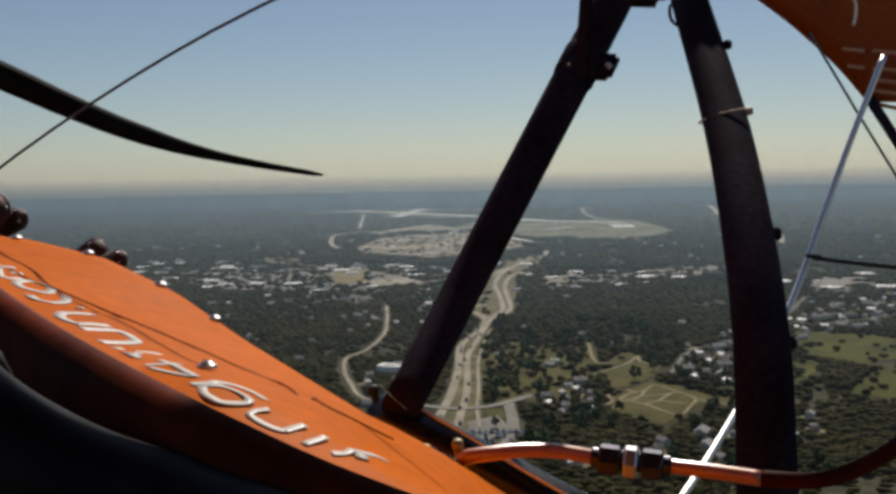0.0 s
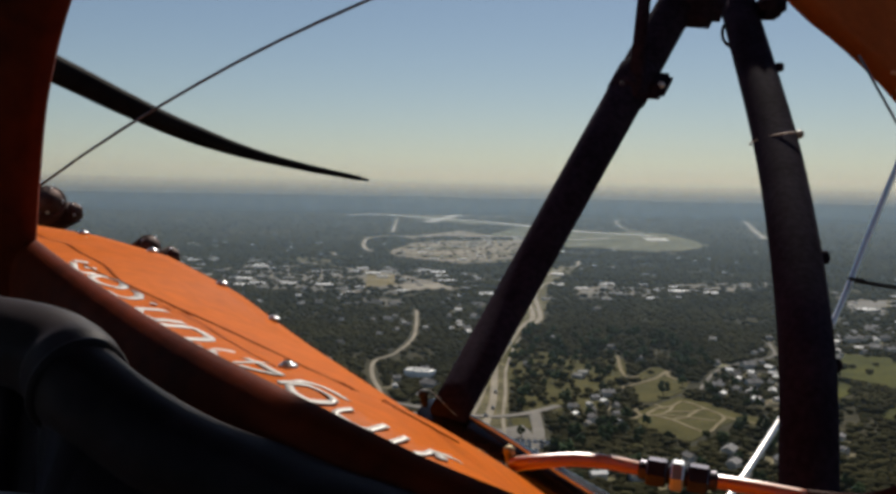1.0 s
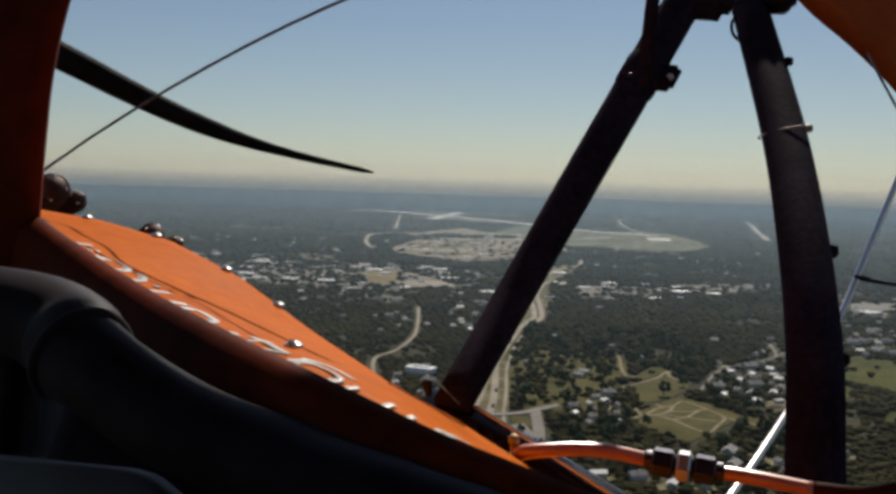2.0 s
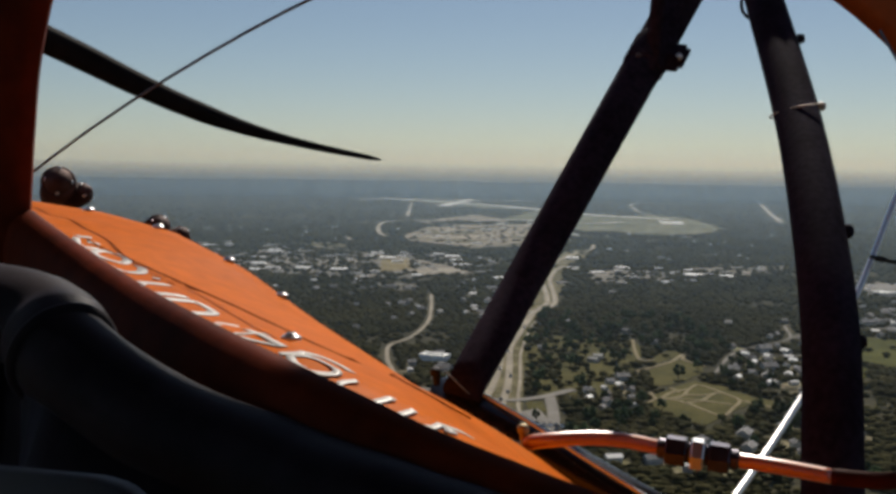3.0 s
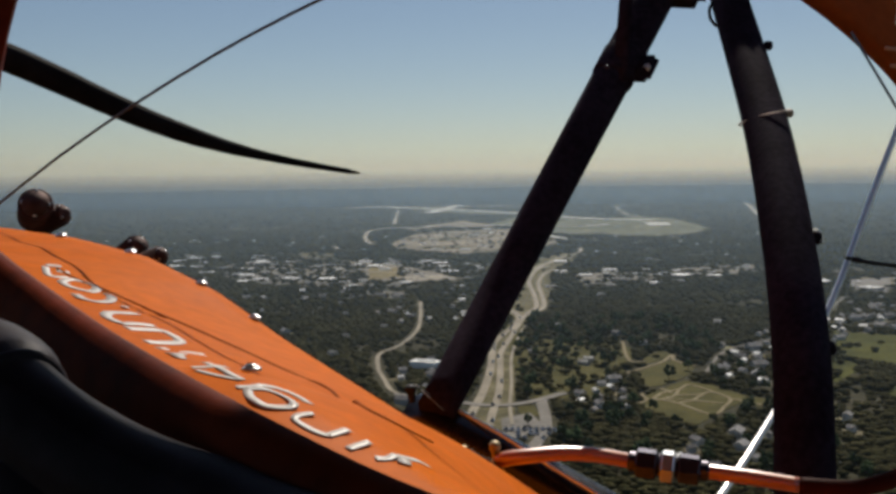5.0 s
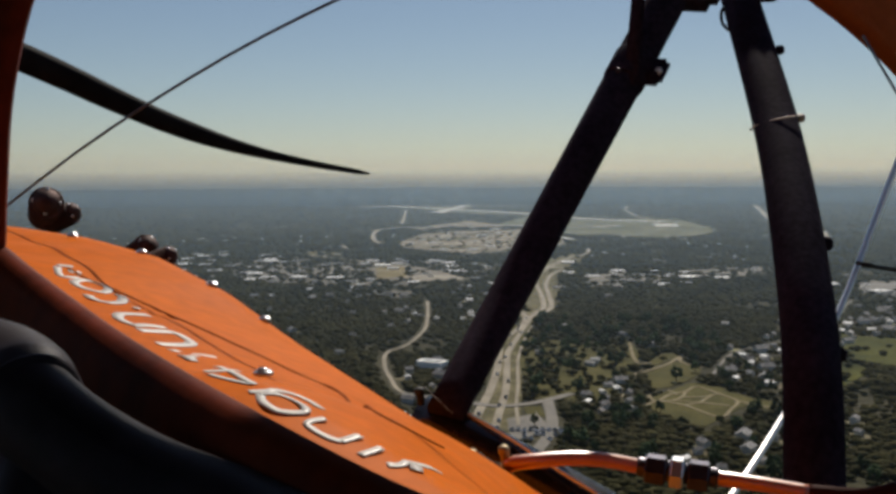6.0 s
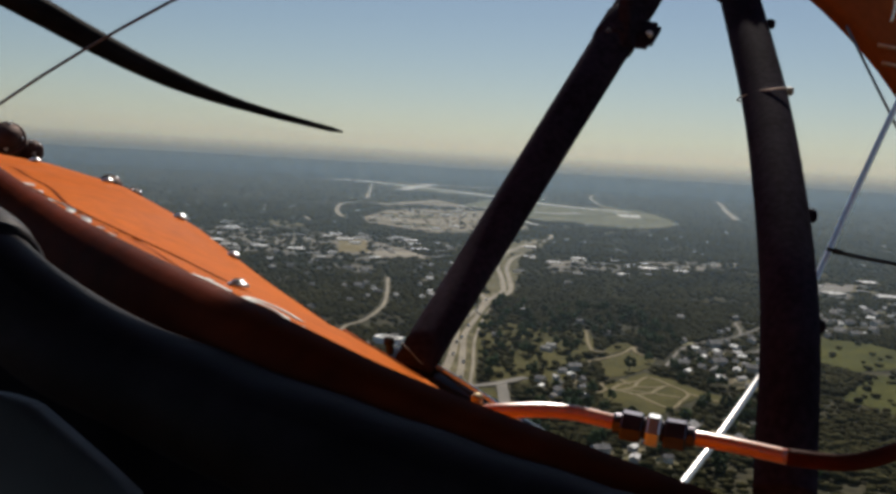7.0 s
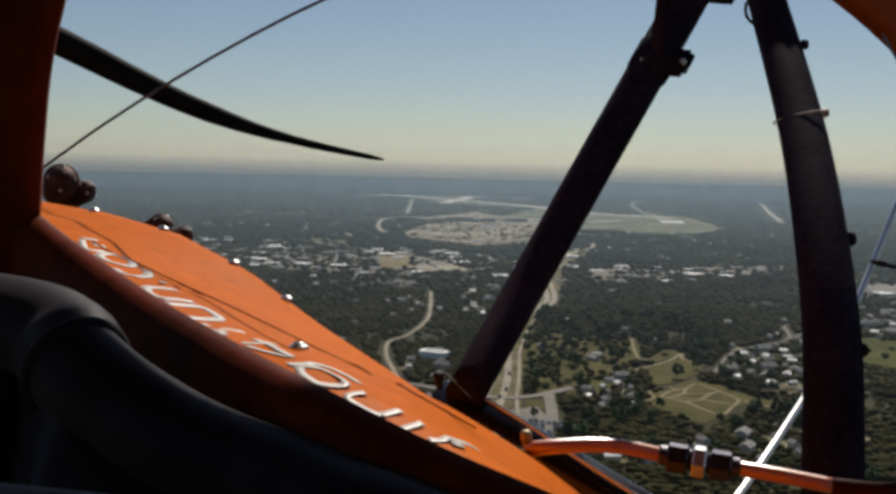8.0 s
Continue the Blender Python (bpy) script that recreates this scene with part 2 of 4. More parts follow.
def turned(bm, m, profile, n=20):
    """A lathed solid: (height, radius) pairs along the frame's z."""
    rings = [[bm.verts.new(m @ Vector((r * math.cos(2 * math.pi * i / n), r * math.sin(2 * math.pi * i / n), h))) for i in range(n)] for h, r in profile]
    for a, b in zip(rings, rings[1:]):
        for j in range(n):
            bm.faces.new((a[j], a[(j + 1) % n], b[(j + 1) % n], b[j]))
    bm.faces.new(rings[0])
    bm.faces.new(rings[-1])

# ================= the land =================
rng = np.random.default_rng(7)


def ground_sheet():
    bm = bmesh.new()
    radii = [0, 200, 500, 900, 1500, 2300, 3300, 4920]
    n = 72
    rows = [[bm.verts.new((r * math.cos(2 * math.pi * i / n), r * math.sin(2 * math.pi * i / n), 0)) for i in range(n)] for r in radii[1:]]
    mid = bm.verts.new((0, 0, 0))
    for i in range(n):
        bm.faces.new((mid, rows[0][i], rows[0][(i + 1) % n]))
        for a, b in zip(rows, rows[1:]):
            bm.faces.new((a[i], b[i], b[(i + 1) % n], a[(i + 1) % n]))
    return tagged(new("ground", finish("ground", bm, SOIL, False)), "dark green wooded plain reaching to the horizon", "ground", kind="structure")


ground_sheet()


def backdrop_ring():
    """Backdrop ring, too far to shift, standing in for the wooded land past the edge of the sheet."""
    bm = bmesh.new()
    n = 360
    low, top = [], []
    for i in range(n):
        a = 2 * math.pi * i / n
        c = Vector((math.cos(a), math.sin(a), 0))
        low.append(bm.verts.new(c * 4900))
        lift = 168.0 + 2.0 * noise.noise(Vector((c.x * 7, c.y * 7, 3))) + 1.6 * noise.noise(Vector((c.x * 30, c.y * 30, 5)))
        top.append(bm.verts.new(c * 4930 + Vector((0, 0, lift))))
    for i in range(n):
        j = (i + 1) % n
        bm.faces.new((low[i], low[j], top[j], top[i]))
    return tagged(new("backdrop", finish("backdrop", bm, HAZED_WOOD)), "backdrop ring of far woods with haze put into its colour", "horizon", kind="structure")


backdrop_ring()

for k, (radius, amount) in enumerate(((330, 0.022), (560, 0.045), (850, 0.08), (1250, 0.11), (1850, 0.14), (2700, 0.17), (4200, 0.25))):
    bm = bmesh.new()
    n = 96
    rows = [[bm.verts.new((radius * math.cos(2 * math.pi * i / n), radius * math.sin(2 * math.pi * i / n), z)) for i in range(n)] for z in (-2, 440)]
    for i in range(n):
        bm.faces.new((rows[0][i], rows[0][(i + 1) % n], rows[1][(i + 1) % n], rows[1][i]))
    tagged(new("haze", finish("haze", bm, haze_sheet_material("haze_sheet", amount))), "see-through cylinder sheet round the land standing in for haze", "haze", kind="structure")

OPEN = []  # (polygon, share of trees left)
ROADS = []  # (line, half width)


def wobble(poly, step=14.0, size=3.0):
    """The outline cut into short steps and made uneven."""
    out = []
    for a, b in zip(poly, poly[1:] + poly[:1]):
        a, b = Vector((*a, 0)), Vector((*b, 0))
        k = max(1, int((b - a).length / step))
        for i in range(k):
            q = a.lerp(b, i / k)
            out.append(q + Vector((noise.noise(q * 0.06), noise.noise(q * 0.06 + Vector((9, 4, 1))), 0)) * size)
    return out


def patch(name, poly, material, label, category, top=0.25, trees=0.0, size=3.0):
    OPEN.append((np.array(poly, float), trees))
    bm = bmesh.new()
    face = bm.faces.new([bm.verts.new(q + Vector((0, 0, top))) for q in wobble(poly, size=size)])
    ext = bmesh.ops.extrude_face_region(bm, geom=[face])
    bmesh.ops.translate(bm, verts=[v for v in ext["geom"] if isinstance(v, bmesh.types.BMVert)], vec=(0, 0, -top - 0.2))
    bmesh.ops.triangulate(bm, faces=[f for f in bm.faces if len(f.verts) > 4])
    return tagged(new(name, finish(name, bm, material, False)), label, category, kind="structure")


def road(name, pts, width, material, label, top=0.5, category="road", verge=2.5):
    line = bezier([(x, y, top - 0.2) for x, y in pts], 6)
    ROADS.append((np.array([(q.x, q.y) for q in line]), width / 2 + verge))
    bm = bmesh.new()
    h = width / 2
    sweep(bm, line, [(-h, -0.25), (h, -0.25), (h, 0.15), (h - 0.3, 0.2), (0, 0.25), (-h + 0.3, 0.2), (-h, 0.15)])
    return tagged(new(name, finish(name, bm, material, False)), label, category, kind="structure")


# the airfield
patch("airfield_grass", [(60, 3560), (147, 3100), (237, 2960), (401, 3146), (474, 3047), (489, 2743), (482, 2429), (420, 2240), (369, 2130), (275, 2070), (239, 2090), (201, 2187), (132, 2163), (88, 2323), (0, 2620), (-60, 2700)], DRYGRASS, "dry yellow-green airfield grass between the runways", "grass", 0.2, 0.0, 30)
patch("airfield_grass", [(-560, 4500), (-330, 4560), (-160, 3900), (40, 3500), (-120, 3560), (-330, 4060)], DRYGRASS, "dry grass strip beside the long runway", "grass", 0.2, 0.0, 30)
road("runway", [(-668, 4780), (-298, 4223), (42, 3571), (204, 3114), (417, 2880)], 46, RUNWAY, "long pale concrete runway", 0.9, "runway", 45)
road("runway", [(-236, 4800), (-293, 3712)], 46, RUNWAY, "short pale concrete cross runway", 1.2, "runway", 45)
road("runway", [(-733, 4522), (-503, 4700), (56, 4674)], 40, RUNWAY, "far pale concrete runway along the airfield's edge", 0.9, "runway", 45)
road("taxiway", [(-60, 2690), (24, 2640), (114, 2560), (187, 2560), (262, 2650)], 17, RUNWAY, "pale taxiway along the airfield's near side", 0.9, "taxiway", 12)
road("taxiway", [(40, 2260), (82, 2157), (122, 2010), (183, 1960)], 12, RUNWAY, "curved pale taxiway", 0.7, "taxiway", 8)
patch("apron", [(370, 2771), (426, 2734), (413, 2582), (356, 2590)], RUNWAY, "wide pale concrete apron with hangars", "apron", 0.6, 0, 8)
patch("cleared_earth", [(-226, 1892), (-220, 2096), (-212, 2230), (-173, 2330), (-119, 2380), (-50, 2420), (31, 2470), (90, 2440), (95, 1850), (15, 1709), (-32, 1648), (-78, 1615), (-118, 1670), (-162, 1730), (-194, 1762)], TANSOIL, "bare tan earth of an industrial site", "bare ground", 0.3, 0.03, 34)
for poly in ([(-215, 2020), (-190, 2110), (-120, 2130), (-60, 2060), (-130, 1990)], [(-170, 1780), (-120, 1850), (-60, 1820), (-100, 1760)], [(-40, 1930), (40, 2010), (90, 1960), (30, 1880)], [(-150, 2230), (-90, 2290), (0, 2310), (-60, 2220)], [(-30, 1700), (0, 1780), (60, 1800), (20, 1730)]):
    patch("rough_ground", poly, ROUGH, "dull green rough ground on the industrial site", "grass", 0.5, 0.35, 24)
patch("cleared_earth", [(-283, 2558), (-244, 2613), (-182, 2805), (-143, 2993), (-37, 2702), (-35, 2540), (-171, 2630), (-230, 2460)], TANSOIL, "strip of bare earth beyond the industrial site", "bare ground", 0.3, 0.02, 22)
patch("cleared_earth", [(33, 1261), (43, 1519), (92, 1635), (112, 1579), (62, 1342)], ROUGH, "rough open ground beside the highway", "bare ground", 0.3, 0.12, 10)
patch("cleared_earth", [(-392, 1687), (-340, 1722), (-276, 1636), (-310, 1567)], ROUGH, "dull open ground north of the town", "bare ground", 0.3, 0.15, 14)
road("service_road", [(-248, 1895), (-272, 1950), (-308, 2151), (-334, 2396), (-323, 2506), (-287, 2590), (-235, 2519), (-191, 2701), (-130, 2722)], 9, CONCRETE, "pale service road looping to the airfield")
road("service_road", [(-360, 1797), (-329, 1856), (-295, 1760), (-274, 1849), (-254, 1895)], 6, CONCRETE, "narrow pale road along the woods")
road("service_road", [(-319, 2799), (-372, 3329), (-449, 4106)], 10, CONCRETE, "pale spur road to the runway")
road("service_road", [(780, 4700), (664, 4740), (520, 4600), (440, 4097), (400, 3487), (397, 3264), (416, 3126)], 10, CONCRETE, "pale perimeter road round the airfield")
road("service_road", [(183, 1775), (228, 1870), (285, 1980), (369, 2090)], 7, CONCRETE, "thin pale road below the airfield")
road("country_road", [(-726, 2553), (-696, 2608), (-632, 2595), (-575, 2679)], 12, CONCRETE, "pale far road in open country")
road("country_road", [(1083, 4700), (1030, 4400), (840, 3474), (713, 2829)], 18, CONCRETE, "pale road cut through far woods")
road("country_road", [(700, 2350), (620, 2050), (560, 1850)], 10, CONCRETE, "pale road cut through woods")

# the highway and the roads near it
patch("median", [(-24, 439), (-20, 513), (-16, 572), (-13, 655), (-10, 753), (5, 852), (14, 863), (11, 775), (4, 683), (3, 540), (2, 476)], ROUGH, "dry grass between the carriageways", "grass", 0.15, 0.03, 1.5)
patch("junction_ground", [(-11, 954), (-2, 1078), (8, 1222), (23, 1357), (80, 1574), (82, 1490), (56, 1295), (46, 1092), (35, 941), (17, 850), (6, 866)], ROUGH, "tan worked ground round the highway junction", "bare ground", 0.15, 0.05, 5)
road("highway_carriageway", [(-26, 390), (-22, 449), (-20, 506), (-15, 564), (-12, 635), (-12, 689), (-11, 739), (-3, 784), (6, 835), (9, 883)], 4.9, CONCRETE, "pale concrete highway carriageway with worn lanes", verge=2)
road("highway_carriageway", [(-13, 415), (-11, 462), (-9, 509), (-6, 567), (-6, 637), (-6, 691), (-1, 743), (5, 803), (12, 872)], 4.2, CONCRETE, "pale concrete highway carriageway beside its twin", 0.6, verge=2)
HIGHWAY = [ROADS[-2][0], ROADS[-1][0]]
road("slip_road", [(1, 487), (0, 532), (1, 585), (1, 660), (3, 706), (7, 765), (13, 821)], 1.9, CONCRETE, "narrow tan slip road beside the highway", 0.45, verge=1.5)
road("highway_carriageway", [(9, 883), (3, 914), (-5, 935), (-10, 964), (-1, 1041), (8, 1161), (18, 1287), (32, 1345), (53, 1431), (79, 1540), (99, 1600), (116, 1648), (125, 1759)], 6.2, CONCRETE, "pale highway bending through the junction", 0.5)
road("highway_carriageway", [(12, 872), (18, 906), (26, 950), (26, 1054), (23, 1170), (30, 1279), (43, 1370), (67, 1480)], 5.0, CONCRETE, "pale carriageway curving past the junction", 0.6)
road("slip_road", [(11, 883), (23, 900), (33, 953), (34, 1043), (34, 1157), (44, 1273), (59, 1337)], 5.0, CONCRETE, "curved slip road at the junction", 0.4)
road("slip_road", [(-5, 950), (5, 985), (25, 990)], 3.5, CONCRETE, "short tan link at the junction", 0.4)
road("slip_road", [(-0, 1030), (9, 1060), (26, 1054)], 3.0, CONCRETE, "short tan link at the junction", 0.35)
road("side_road", [(-88, 990), (-79, 890), (-74, 800), (-80, 725), (-90, 690), (-85, 640), (-76, 600), (-64, 560), (-34, 536)], 2.9, CONCRETE, "winding pale road through woods", 0.45)
road("cross_street", [(-64, 556), (-30, 537), (-10, 528), (9, 535), (31, 560)], 6, ASPHALT, "grey street crossing the highway", 0.75)
road("cross_street", [(17, 545), (17, 480), (5, 420), (-1, 360)], 6, ASPHALT, "grey street leading south", 0.55)
patch("verge_grass", [(4, 528), (12, 530), (15, 508), (7, 500)], GRASS, "dull green grass plot beside the crossing", "grass", 0.25, 0.0, 1.5)
patch("car_park", [(-5, 500), (11, 512), (18, 480), (-2, 456)], ASPHALT, "grey car park with parked cars", "car park", 0.3, 0.04, 1.5)
patch("car_park", [(390, 1180), (450, 1210), (390, 1060), (355, 1060)], ASPHALT, "grey wide car park by low stores", "car park", 0.3, 0.04, 4)
patch("car_park", [(-150, 1240), (-90, 1290), (-60, 1230), (-110, 1180)], CONCRETE, "pale car park by warehouses", "car park", 0.3, 0.05, 4)
patch("town_ground", [(-413, 1391), (-410, 1468), (-385, 1540), (-352, 1580), (-275, 1476), (-226, 1492), (-160, 1508), (-95, 1460), (-79, 1207), (-121, 1144), (-157, 1116), (-199, 1118), (-253, 1139), (-296, 1154), (-350, 1225)], YARDS, "mixed yards and lots of the town", "yards", 0.2, 0.36, 24)
patch("town_ground", [(-180, 1060), (-148, 1098), (-101, 1073), (-112, 1006), (-145, 1032)], YARDS, "strip of yards and lots below the town", "yards", 0.2, 0.3, 12)
patch("town_ground", [(79, 1237), (128, 1318), (190, 1280), (165, 1127), (141, 1174), (74, 1103)], YARDS, "lots of the stores along the woods", "yards", 0.2, 0.25, 12)
patch("town_ground", [(221, 1343), (386, 1423), (371, 1368), (299, 1285), (263, 1222), (267, 1288), (219, 1282)], YARDS, "strip of yards and lots along the woods", "yards", 0.2, 0.34, 10)
patch("dry_field", [(-195, 1391), (-157, 1407), (-135, 1247), (-170, 1213)], DRYFIELD, "small dry olive field between warehouses", "field", 0.35, 0, 4)

# fields and parkland
patch("field", [(79, 621), (102, 660), (108, 664), (117, 640), (112, 621), (100, 598), (87, 581), (78, 576), (77, 593)], GRASS, "mown dull green field", "field", 0.3, 0.0, 1.2)
patch("cemetery_lawn", [(68, 532), (77, 558), (86, 572), (104, 596), (117, 583), (127, 558), (141, 543), (136, 524), (122, 535), (114, 523), (103, 506), (91, 489), (83, 497), (72, 522)], GRASS, "mown olive lawn divided by tan paths", "lawn", 0.3, 0.015, 2)
patch("lawn", [(90, 675), (105, 702), (111, 691), (109, 679), (85, 645)], GRASS, "green lawn beside woods", "lawn", 0.3, 0.02, 1.5)
patch("glade", [(27, 746), (46, 745), (49, 716), (67, 735), (60, 654), (56, 673), (47, 681), (35, 670), (27, 685)], GRASS, "yellow-green glade among dark trees", "grass", 0.3, 0.12, 5)
patch("glade", [(25, 628), (33, 640), (36, 574), (30, 552), (25, 572)], GRASS, "small yellow-green glade among dark trees", "grass", 0.3, 0.05, 3)
patch("parkland", [(-4, 850), (14, 760), (50, 740), (78, 764), (88, 700), (66, 600), (50, 548), (10, 548), (2, 646)], GRASS, "rough parkland grass dotted with trees", "grass", 0.2, 0.3, 3)
patch("golf_course", [(222, 689), (248, 790), (300, 760), (330, 700), (247, 640)], GOLF, "open green golf course", "golf course", 0.25, 0.05, 6)
patch("golf_course", [(172, 640), (215, 700), (222, 640), (190, 590)], GOLF, "green fairway among dark trees", "golf course", 0.25, 0.15, 4)
patch("golf_course", [(205, 560), (260, 640), (290, 600), (240, 500)], GOLF, "broad rough green fairway", "golf course", 0.25, 0.1, 5)
for pts in ([(68, 532), (77, 545), (89, 535), (102, 509), (112, 527), (119, 546), (113, 565), (104, 583), (96, 570), (91, 555), (84, 546), (75, 543), (73, 558)], [(98, 541), (109, 562)], [(98, 542), (113, 535)], [(90, 561), (86, 573)], [(119, 546), (128, 536), (137, 527)], [(77, 545), (86, 562), (96, 570)], [(84, 546), (98, 542)], [(91, 555), (104, 557), (113, 565)], [(89, 535), (98, 541)]):
    road("path", pts, 2.0, TANPATH, "narrow tan path across the lawn", 0.55, "path", 0)
road("path", [(70, 616), (84, 634), (98, 654), (110, 682), (108, 662), (118, 642)], 2.4, TANPATH, "tan lane along the mown field", 0.6, "path", 1)
road("path", [(83, 740), (79, 682), (80, 656), (88, 660)], 2.2, TANPATH, "tan lane between glades", 0.6, "path", 1)
for pts in ([(120, 620), (150, 700), (200, 760), (215, 830)], [(150, 700), (190, 690), (230, 760)], [(200, 760), (260, 860), (330, 1010)], [(215, 830), (300, 830), (400, 900)]):
    road("residential_street", pts, 2.2, ASPHALT, "narrow grey street between houses and trees", 0.45)
road("main_street", [(-380, 1400), (-200, 1330), (-60, 1330), (70, 1380), (240, 1330), (420, 1200)], 7, CONCRETE, "pale main street of the town", 0.45)
road("main_street", [(-330, 1600), (-220, 1470), (-130, 1350), (-60, 1190)], 6, CONCRETE, "pale street through the town", 0.5)


def inside(poly, x, y):
    hit = np.zeros(len(x), bool)
    for (x0, y0), (x1, y1) in zip(poly, np.roll(poly, -1, 0)):
        if y0 != y1:
            hit ^= ((y0 > y) != (y1 > y)) & (x < (x1 - x0) * (y - y0) / (y1 - y0) + x0)
    return hit


def off_roads(x, y, extra=0.0):
    ok = np.ones(len(x), bool)
    for line, half in ROADS:
        near = np.flatnonzero((x > line[:, 0].min() - 60) & (x < line[:, 0].max() + 60) & (y > line[:, 1].min() - 60) & (y < line[:, 1].max() + 60))
        if not len(near):
            continue
        px, py = x[near], y[near]
        best = np.full(len(near), 1e9)
        for a, b in zip(line, line[1:]):
            d = b - a
            t = np.clip(((px - a[0]) * d[0] + (py - a[1]) * d[1]) / max(d @ d, 1e-6), 0, 1)
            best = np.minimum(best, np.hypot(px - a[0] - t * d[0], py - a[1] - t * d[1]))
        ok[near[best < half + extra]] = False
    return ok


# ================= buildings =================
def house(roof_mat, w, d, h, rise):
    """A gabled house: walls, a roof with overhang and a chimney."""
    ob = thing("house", category="house", kind="")
    bm = bmesh.new()
    v = [bm.verts.new(q) for q in ((-w, -d, -0.5), (w, -d, -0.5), (w, d, -0.5), (-w, d, -0.5), (-w, -d, h), (w, -d, h), (w, d, h), (-w, d, h), (-w, 0, h + rise), (w, 0, h + rise))]
    for f in ((3, 2, 1, 0), (0, 1, 5, 4), (2, 3, 7, 6), (1, 2, 6, 9, 5), (3, 0, 4, 8, 7)):
        bm.faces.new([v[i] for i in f])
    part("wall", bm, WALL, ob, smooth=False)
    bm = bmesh.new()
    o, t = 0.35, 0.2
    sec = [(-d - o, h - o * rise / d), (0, h + rise), (d + o, h - o * rise / d), (d + o, h - o * rise / d + t), (0, h + rise + t), (-d - o, h - o * rise / d + t)]
    ends = [[bm.verts.new((x, y, z)) for y, z in sec] for x in (-w - o, w + o)]
    for i in range(6):
        bm.faces.new((ends[0][i], ends[0][(i + 1) % 6], ends[1][(i + 1) % 6], ends[1][i]))
    bm.faces.new(ends[0]), bm.faces.new(ends[1])
    part("roof", bm, roof_mat, ob, smooth=False)
    bm = bmesh.new()
    box(bm, Matrix.Translation((w * 0.4, d * 0.3, h + rise)), (0.5, 0.5, 1.1))
    part("chimney", bm, WALL, ob, smooth=False)
    return ob


def warehouse(roof_mat, w, d, h, units):
    """A low flat-roofed building: walls, a membrane roof within a parapet, and roof units."""
    ob = thing("warehouse", category="building")
    bm = bmesh.new()
    box(bm, Matrix.Translation((0, 0, h / 2 - 0.25)), (2 * w, 2 * d, h + 0.5))
    part("wall", bm, WALL, ob, smooth=False)
    bm = bmesh.new()
    box(bm, Matrix.Translation((0, 0, h + 0.15)), (2 * w - 0.6, 2 * d - 0.6, 0.3))
    part("roof", bm, roof_mat, ob, smooth=False)
    bm = bmesh.new()
    for x, y, sx, sy in ((0, -d, w, 0.2), (0, d, w, 0.2), (-w, 0, 0.2, d), (w, 0, 0.2, d)):
        box(bm, Matrix.Translation((x * 0.985, y * 0.985, h + 0.3)), (2 * sx, 2 * sy, 0.32))
    part("parapet", bm, WALL, ob, smooth=False)
    for k in range(units):
        bm = bmesh.new()
        box(bm, Matrix.Translation((-w * 0.5 + k * w / max(1, units - 1), d * 0.3 * (-1) ** k, h + 0.55)), (1.3, 1.1, 0.5), 0.08)
        part("roof_unit", bm, GUNMETAL, ob, smooth=False)
    return ob


PROTO_H = [house(ROOF_G, 2.9, 2.0, 2.2, 1.2), house(ROOF_G, 2.4, 1.9, 2.8, 1.1), house(ROOF_W, 3.2, 1.9, 2.1, 0.9), house(ROOF_G, 3.5, 2.2, 2.3, 1.3)]
PROTO_W = [warehouse(ROOF_W, 9, 9, 2.0, 3), warehouse(ROOF_W, 5, 4.6, 2.0, 2), warehouse(ROOF_G, 9, 7, 2.0, 3), warehouse(ROOF_W, 14, 11, 2.3, 4)]
HOUSE_LABELS = ["small pale house with a grey shingle gable roof", "two-storey pale house with a grey gable roof", "low pale house with a light gable roof", "wide pale house with a steep grey roof"]
WARE_LABELS = ["low warehouse with a white flat roof", "small store with a bright flat roof", "long building with a grey flat roof", "large white-roofed warehouse in an open lot"]
SITES = []


def settle(protos, labels, name, poly, count, group, gap, first):
    poly = np.array(poly, float)
    lo, hi = poly.min(0), poly.max(0)
    made, tries = 0, 0
    while made < count and tries < count * 60:
        tries += 1
        x, y = rng.uniform(lo, hi)
        px, py = np.array([x]), np.array([y])
        if not inside(poly, px, py)[0] or not off_roads(px, py, gap * 0.55)[0]:
            continue
        if any(math.hypot(x - a, y - b) < gap + r for a, b, r in SITES):
            continue
        k = int(rng.integers(len(protos)))
        m = pose(x, y, 0.2, 0, 0, (rng.normal(8, 10) if name == "warehouse" else float(rng.choice([20, 110, 62, -30])) + rng.normal(0, 6))) @ Matrix.Scale(float(rng.uniform(0.6, 1.15) if name == "warehouse" else rng.uniform(0.8, 1.2)), 4)
        src = protos[k]
        if src.name in first:
            ob = copy_thing(src, m)
        else:
            first.add(src.name)
            src.matrix_world = m
            ob = src
        tagged(ob, labels[k], "house" if name == "house" else "building", group)
        SITES.append((x, y, gap * 0.6))
        made += 1


used = set()
settle(PROTO_W, WARE_LABELS, "warehouse", [(-413, 1391), (-385, 1530), (-275, 1470), (-160, 1505), (-30, 1440), (-40, 1190), (-121, 1144), (-199, 1118), (-296, 1154), (-350, 1225)], 40, "town buildings", 16, used)
settle(PROTO_W, WARE_LABELS, "warehouse", [(79, 1240), (128, 1318), (230, 1330), (386, 1420), (299, 1285), (165, 1130), (74, 1103)], 18, "stores along the woods", 17, used)
settle(PROTO_W, WARE_LABELS, "warehouse", [(-225, 2037), (-165, 2380), (-46, 2354), (0, 2012), (-34, 1690), (-120, 1690), (-192, 1822)], 20, "industrial site", 20, used)
settle(PROTO_W, WARE_LABELS, "warehouse", [(-200, 2560), (-60, 2700), (90, 2500), (20, 2420), (-120, 2420)], 7, "hangars", 30, used)
